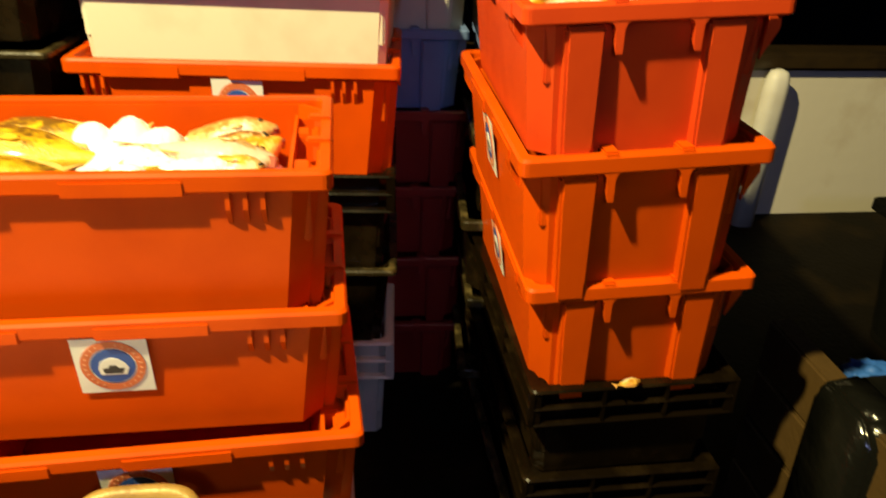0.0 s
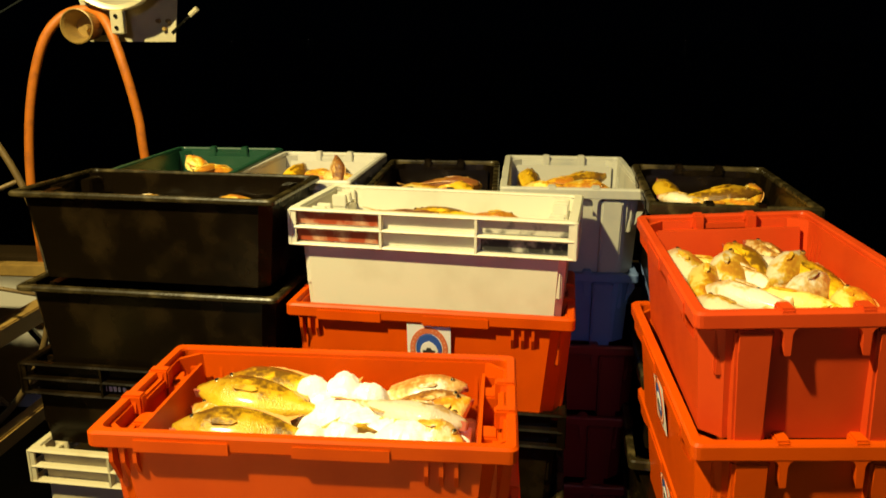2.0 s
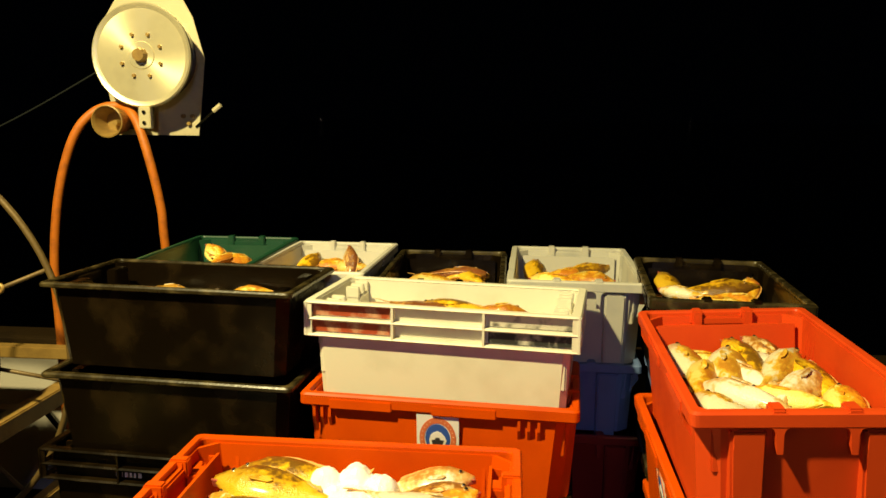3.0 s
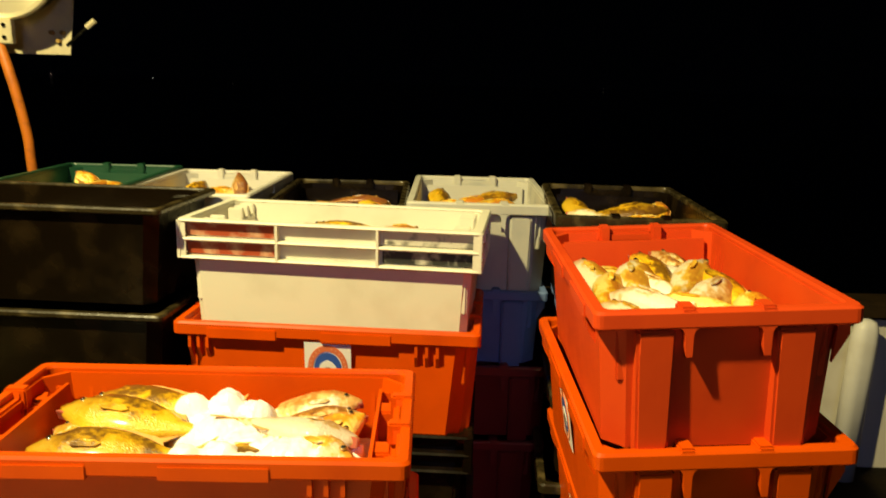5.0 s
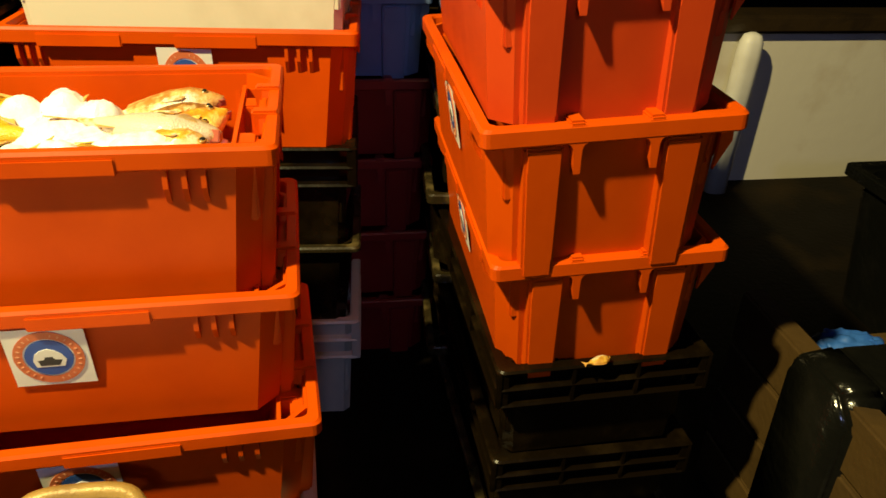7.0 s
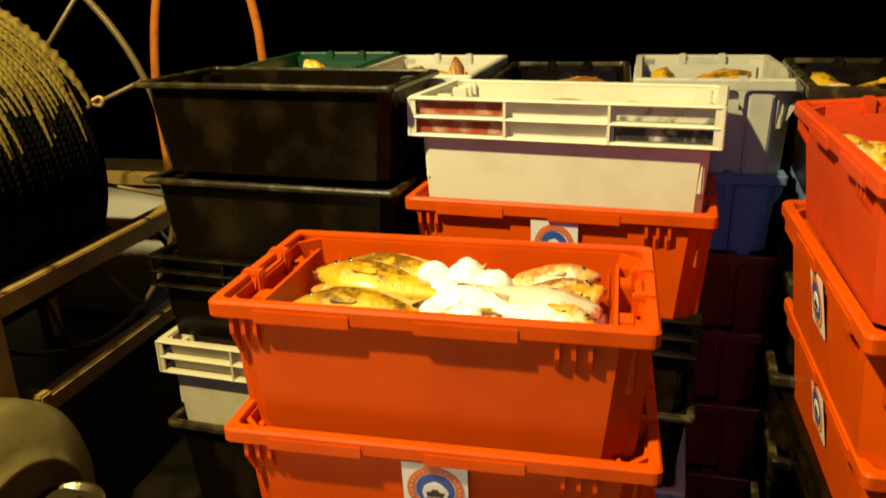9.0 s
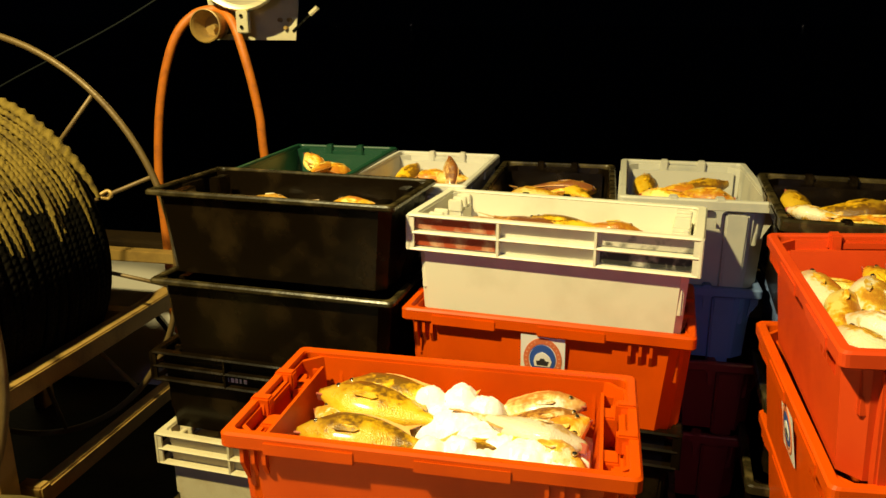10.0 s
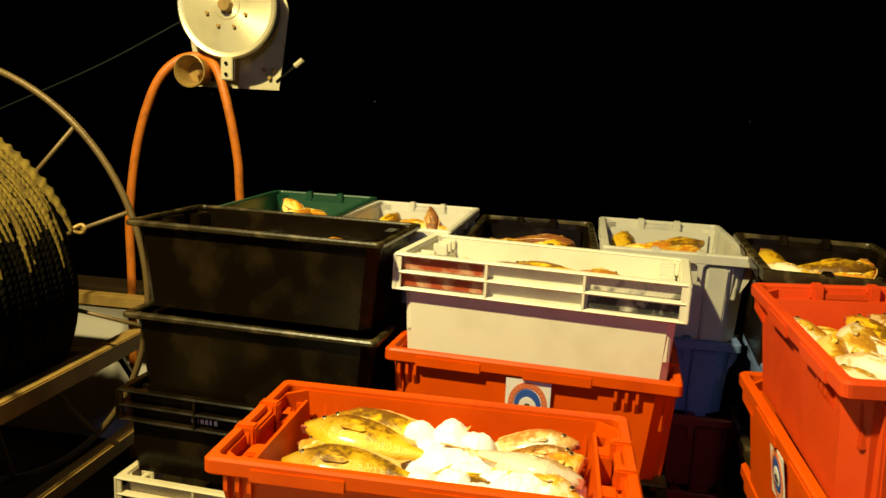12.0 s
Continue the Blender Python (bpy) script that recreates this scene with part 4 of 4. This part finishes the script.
loft(bm, [[(r * math.cos(6.28318 * k / 32), y, r * math.sin(6.28318 * k / 32)) for k in range(32)] for r, y in ((0.05, 0.06), (0.062, -0.03), (0.064, -0.04), (0.060, -0.042), (0.054, -0.03), (0.036, 0.03), (0.001, 0.03))], True)
roller = part("roller", bm, STEEL, reel, "hollow worn hose roller", m=pose(-0.126, -0.03, -0.258))
part("pin", add_cyl(bmesh.new(), 0.014, 0.011, 0.03, pose(0.012, 0.015, -0.005, 90), 8), STEEL, roller)
part("roller_arm", boxes([(-0.17, -0.09, 0.03, 0.13, -0.29, -0.25)], 0.004), RUBBER, reel)
lever = part("lever", tube([(0.155, 0.125, -0.28), (0.239, 0.12, -0.21)], 0.006, 8), RUBBER, reel)
part("grip", tube([(0.234, 0.12, -0.214), (0.266, 0.12, -0.188)], 0.011, 8), ALU, lever)
part("hanger", boxes([(-0.05, 0.05, 0.134, 0.19, 0.1, 1.3)], 0.005), RUBBER, reel)
gantry = tagged(empty("gantry"), "dark painted steel gantry over the stern", "gantry")
part("cross_bar", boxes([(-3.4, 3.4, 3.26, 3.36, 3.22, 3.34)], 0.01), RUBBER, gantry)
for x in (-3.4, 3.3):
    part("post", boxes([(x, x + 0.1, 3.2, 3.3, 0, 3.22)], 0.01), RUBBER, gantry)
hose = tagged(part("hose", tube(spline([(-1.590, 3.16, 0.02), (-1.583, 3.16, 0.5), (-1.576, 3.15, 0.865), (-1.572, 3.14, 1.115), (-1.525, 3.13, 1.405), (-1.446, 3.13, 1.635), (-1.368, 3.16, 1.74), (-1.285, 3.2, 1.765), (-1.2, 3.16, 1.722), (-1.135, 3.13, 1.57), (-1.099, 3.14, 1.37), (-1.094, 3.15, 1.23), (-1.09, 3.2, 0.8), (-1.1, 3.22, 0.02)], 8), 0.0185, 12), HOSE, smooth=True), "orange rubber hose looped over the reel's roller", "hose")
wire = tagged(part("rope_line", tube(spline([(-2.6, 3.2, 1.3), (-2.324, 3.2, 1.453), (-1.735, 3.2, 1.71), (-1.30, 3.27, 1.96)], 8), 0.0035, 6), mat("dark_green_line", (0.002, 0.005, 0.0035), 0.9), smooth=True), "thin dark green line running up to the reel", "rope")

# ---- winch beside the camera, and the white table ----
winch = tagged(empty("winch", pose(-1.04, 1.44, 0.335)), "worn steel winch with a domed drum and a round cap", "winch")
bm = bmesh.new()
loft(bm, [[(x, r * math.cos(6.28318 * k / 72), r * math.sin(6.28318 * k / 72)) for k in range(72)] for r, x in ((0.30, -0.12), (0.322, -0.11), (0.328, -0.04), (0.326, 0.0), (0.30, 0.03), (0.235, 0.066), (0.212, 0.075), (0.207, 0.088), (0.196, 0.092), (0.190, 0.078), (0.001, 0.07))], True)
part("drum_shell", bm, DULL, winch, "dull yellowed steel dome with a bright edge", smooth=True)
part("base", boxes([(-0.25, 0.1, -0.3, 0.3, -0.335, -0.315)], 0.006), STEEL, winch)
part("pedestal", boxes([(-0.25, -0.125, -0.15, 0.15, -0.315, 0.15)], 0.01), RUBBER, winch)
bm = bmesh.new()
loft(bm, [[(r * math.cos(6.28318 * k / 40), r * math.sin(6.28318 * k / 40), z) for k in range(40)] for r, z in ((0.02, -0.012), (0.080, -0.010), (0.088, -0.002), (0.088, 0.004), (0.080, 0.006), (0.066, -0.002), (0.040, 0.0), (0.038, 0.030), (0.034, 0.034), (0.001, 0.034))], True)
part("warping_cap", bm, mat("dark_oiled_steel", (0.07, 0.055, 0.022), 0.22, metal=0.6, spots=(0.02, 0.014, 0.006), spot_amount=0.6, scale=20), winch, "shiny round steel cap", smooth=False, m=pose(0.153, 0.047, 0.085, 6, 4, 0))
part("cap_post", add_cyl(bmesh.new(), 0.035, 0.035, 0.40, pose(0.153, 0.047, -0.13), 20), RUBBER, winch)

table = tagged(empty("sorting_table"), "low white table with tubular handles on its edge", "table")
part("top", boxes([(-0.85, 0.34, 0.62, 1.13, 0.565, 0.605)], 0.006), PAINT, table, "scratched white table top")
for x in (-0.82, 0.28):
    for y in (0.66, 1.06):
        part("leg", boxes([(x, x + 0.04, y, y + 0.04, 0, 0.565)], 0.004), STEEL, table)
for x in (-0.42, 0.07):
    part("handle", tube(spline([(x - 0.085, 1.12, 0.6), (x - 0.06, 1.145, 0.622), (x, 1.15, 0.626), (x + 0.06, 1.145, 0.622), (x + 0.085, 1.12, 0.6)], 6), 0.012, 10), STEEL, table, "brass-coloured tubular handle", smooth=True)

# ---- wooden pound, glove, post at the bulwark ----
pound = tagged(empty("wooden_pound"), "pound of thick wet boards with a black rubber-wrapped post", "pound")
for k in range(4):
    part("board", boxes([(1.31, 1.365, 0.75, 1.66, 0.135 * k + 0.002, 0.135 * (k + 1) - 0.004)], 0.006), WOOD, pound)
part("hatch_board", boxes([(1.52, 1.95, 1.25, 1.60, 0.40, 0.44)], 0.006), WOOD, pound)
part("hatch_leg", boxes([(1.6, 1.66, 1.3, 1.55, 0.0, 0.40), (1.84, 1.9, 1.3, 1.55, 0.0, 0.40)], 0.005), WOOD, pound)
bm = bmesh.new()
loft(bm, [[(1.295, y0, z0) for y0, z0 in ((1.24, 0.0), (1.44, 0.0), (1.445, 0.5), (1.42, 0.548), (1.30, 0.55), (1.245, 0.50))], [(1.38, y0, z0) for y0, z0 in ((1.24, 0.0), (1.44, 0.0), (1.445, 0.52), (1.42, 0.562), (1.27, 0.565), (1.245, 0.52))]], True, True)
bmesh.ops.bevel(bm, geom=bm.edges[:], offset=0.012, segments=3, affect="EDGES")
part("rubber_wrap", bm, RUBBER, pound, "shiny black rubber sheet wrapped over the boards", smooth=True)
part("rubber_flap", boxes([(1.37, 1.50, 1.26, 1.42, 0.535, 0.56)], 0.01), RUBBER, pound)
bm = bmesh.new()
bmesh.ops.create_icosphere(bm, subdivisions=4, radius=1)
for v in bm.verts:
    w = 1 + 0.3 * noise.noise(v.co * 2.2)
    v.co = Vector((v.co.x * 0.068 * w, v.co.y * 0.046 * w, max(v.co.z * 0.020 * w + 0.010 * noise.noise(v.co * 4.0), -0.012)))
tagged(part("rubber_glove", bm, BLUE_CLOTH, smooth=True, m=pose(1.52, 1.55, 0.452, 0, 0, -15)), "crumpled blue rubber glove on a wooden board", "glove")
bm = bmesh.new()
loft(bm, [corners(r, r * 0.8, min(r, r * 0.8) * 0.95, z, 6) for r, z in ((0.052, 0.0), (0.052, 0.60), (0.048, 0.66), (0.036, 0.69), (0.012, 0.70))], True, True)
tagged(part("bulwark_post", bm, PAINT, smooth=True, m=pose(2.135, 3.235, 0.0, 0, 1.5, 0)), "white rounded post standing against the bulwark", "post")
tub = tagged(empty("rubber_tub"), "black rubber tub with a turned rim on the deck", "tub")
bm = bmesh.new()
loft(bm, [corners(hx, hy, 0.09, z, 5) for hx, hy, z in ((0.24, 0.24, 0.0), (0.28, 0.28, 0.46), (0.265, 0.265, 0.46), (0.225, 0.225, 0.03))], True, True)
part("body", bm, RUBBER, tub, m=pose(2.40, 2.14, 0))
part("rim", rim_band(0.30, 0.30, 0.44, 0.48, 0.03), RUBBER, tub, m=pose(2.40, 2.14, 0))

# ---- lights of the far shore ----
GLOW = bpy.data.materials.new("shore_light")
GLOW.use_nodes = True
GLOW.node_tree.nodes["Principled BSDF"].inputs["Emission Color"].default_value = (1.0, 0.85, 0.6, 1)
GLOW.node_tree.nodes["Principled BSDF"].inputs["Emission Strength"].default_value = 3.0
bm = bmesh.new()
for x, z in ((-430, 1), (-315, -1), (-225, 1), (2, -3), (199, 1)):
    bmesh.ops.create_icosphere(bm, subdivisions=1, radius=0.2, matrix=Matrix.Translation((x, 900, z)))
tagged(part("shore_lights", bm, GLOW), "tiny lights along the far shore at night", "lights", kind="stuff")
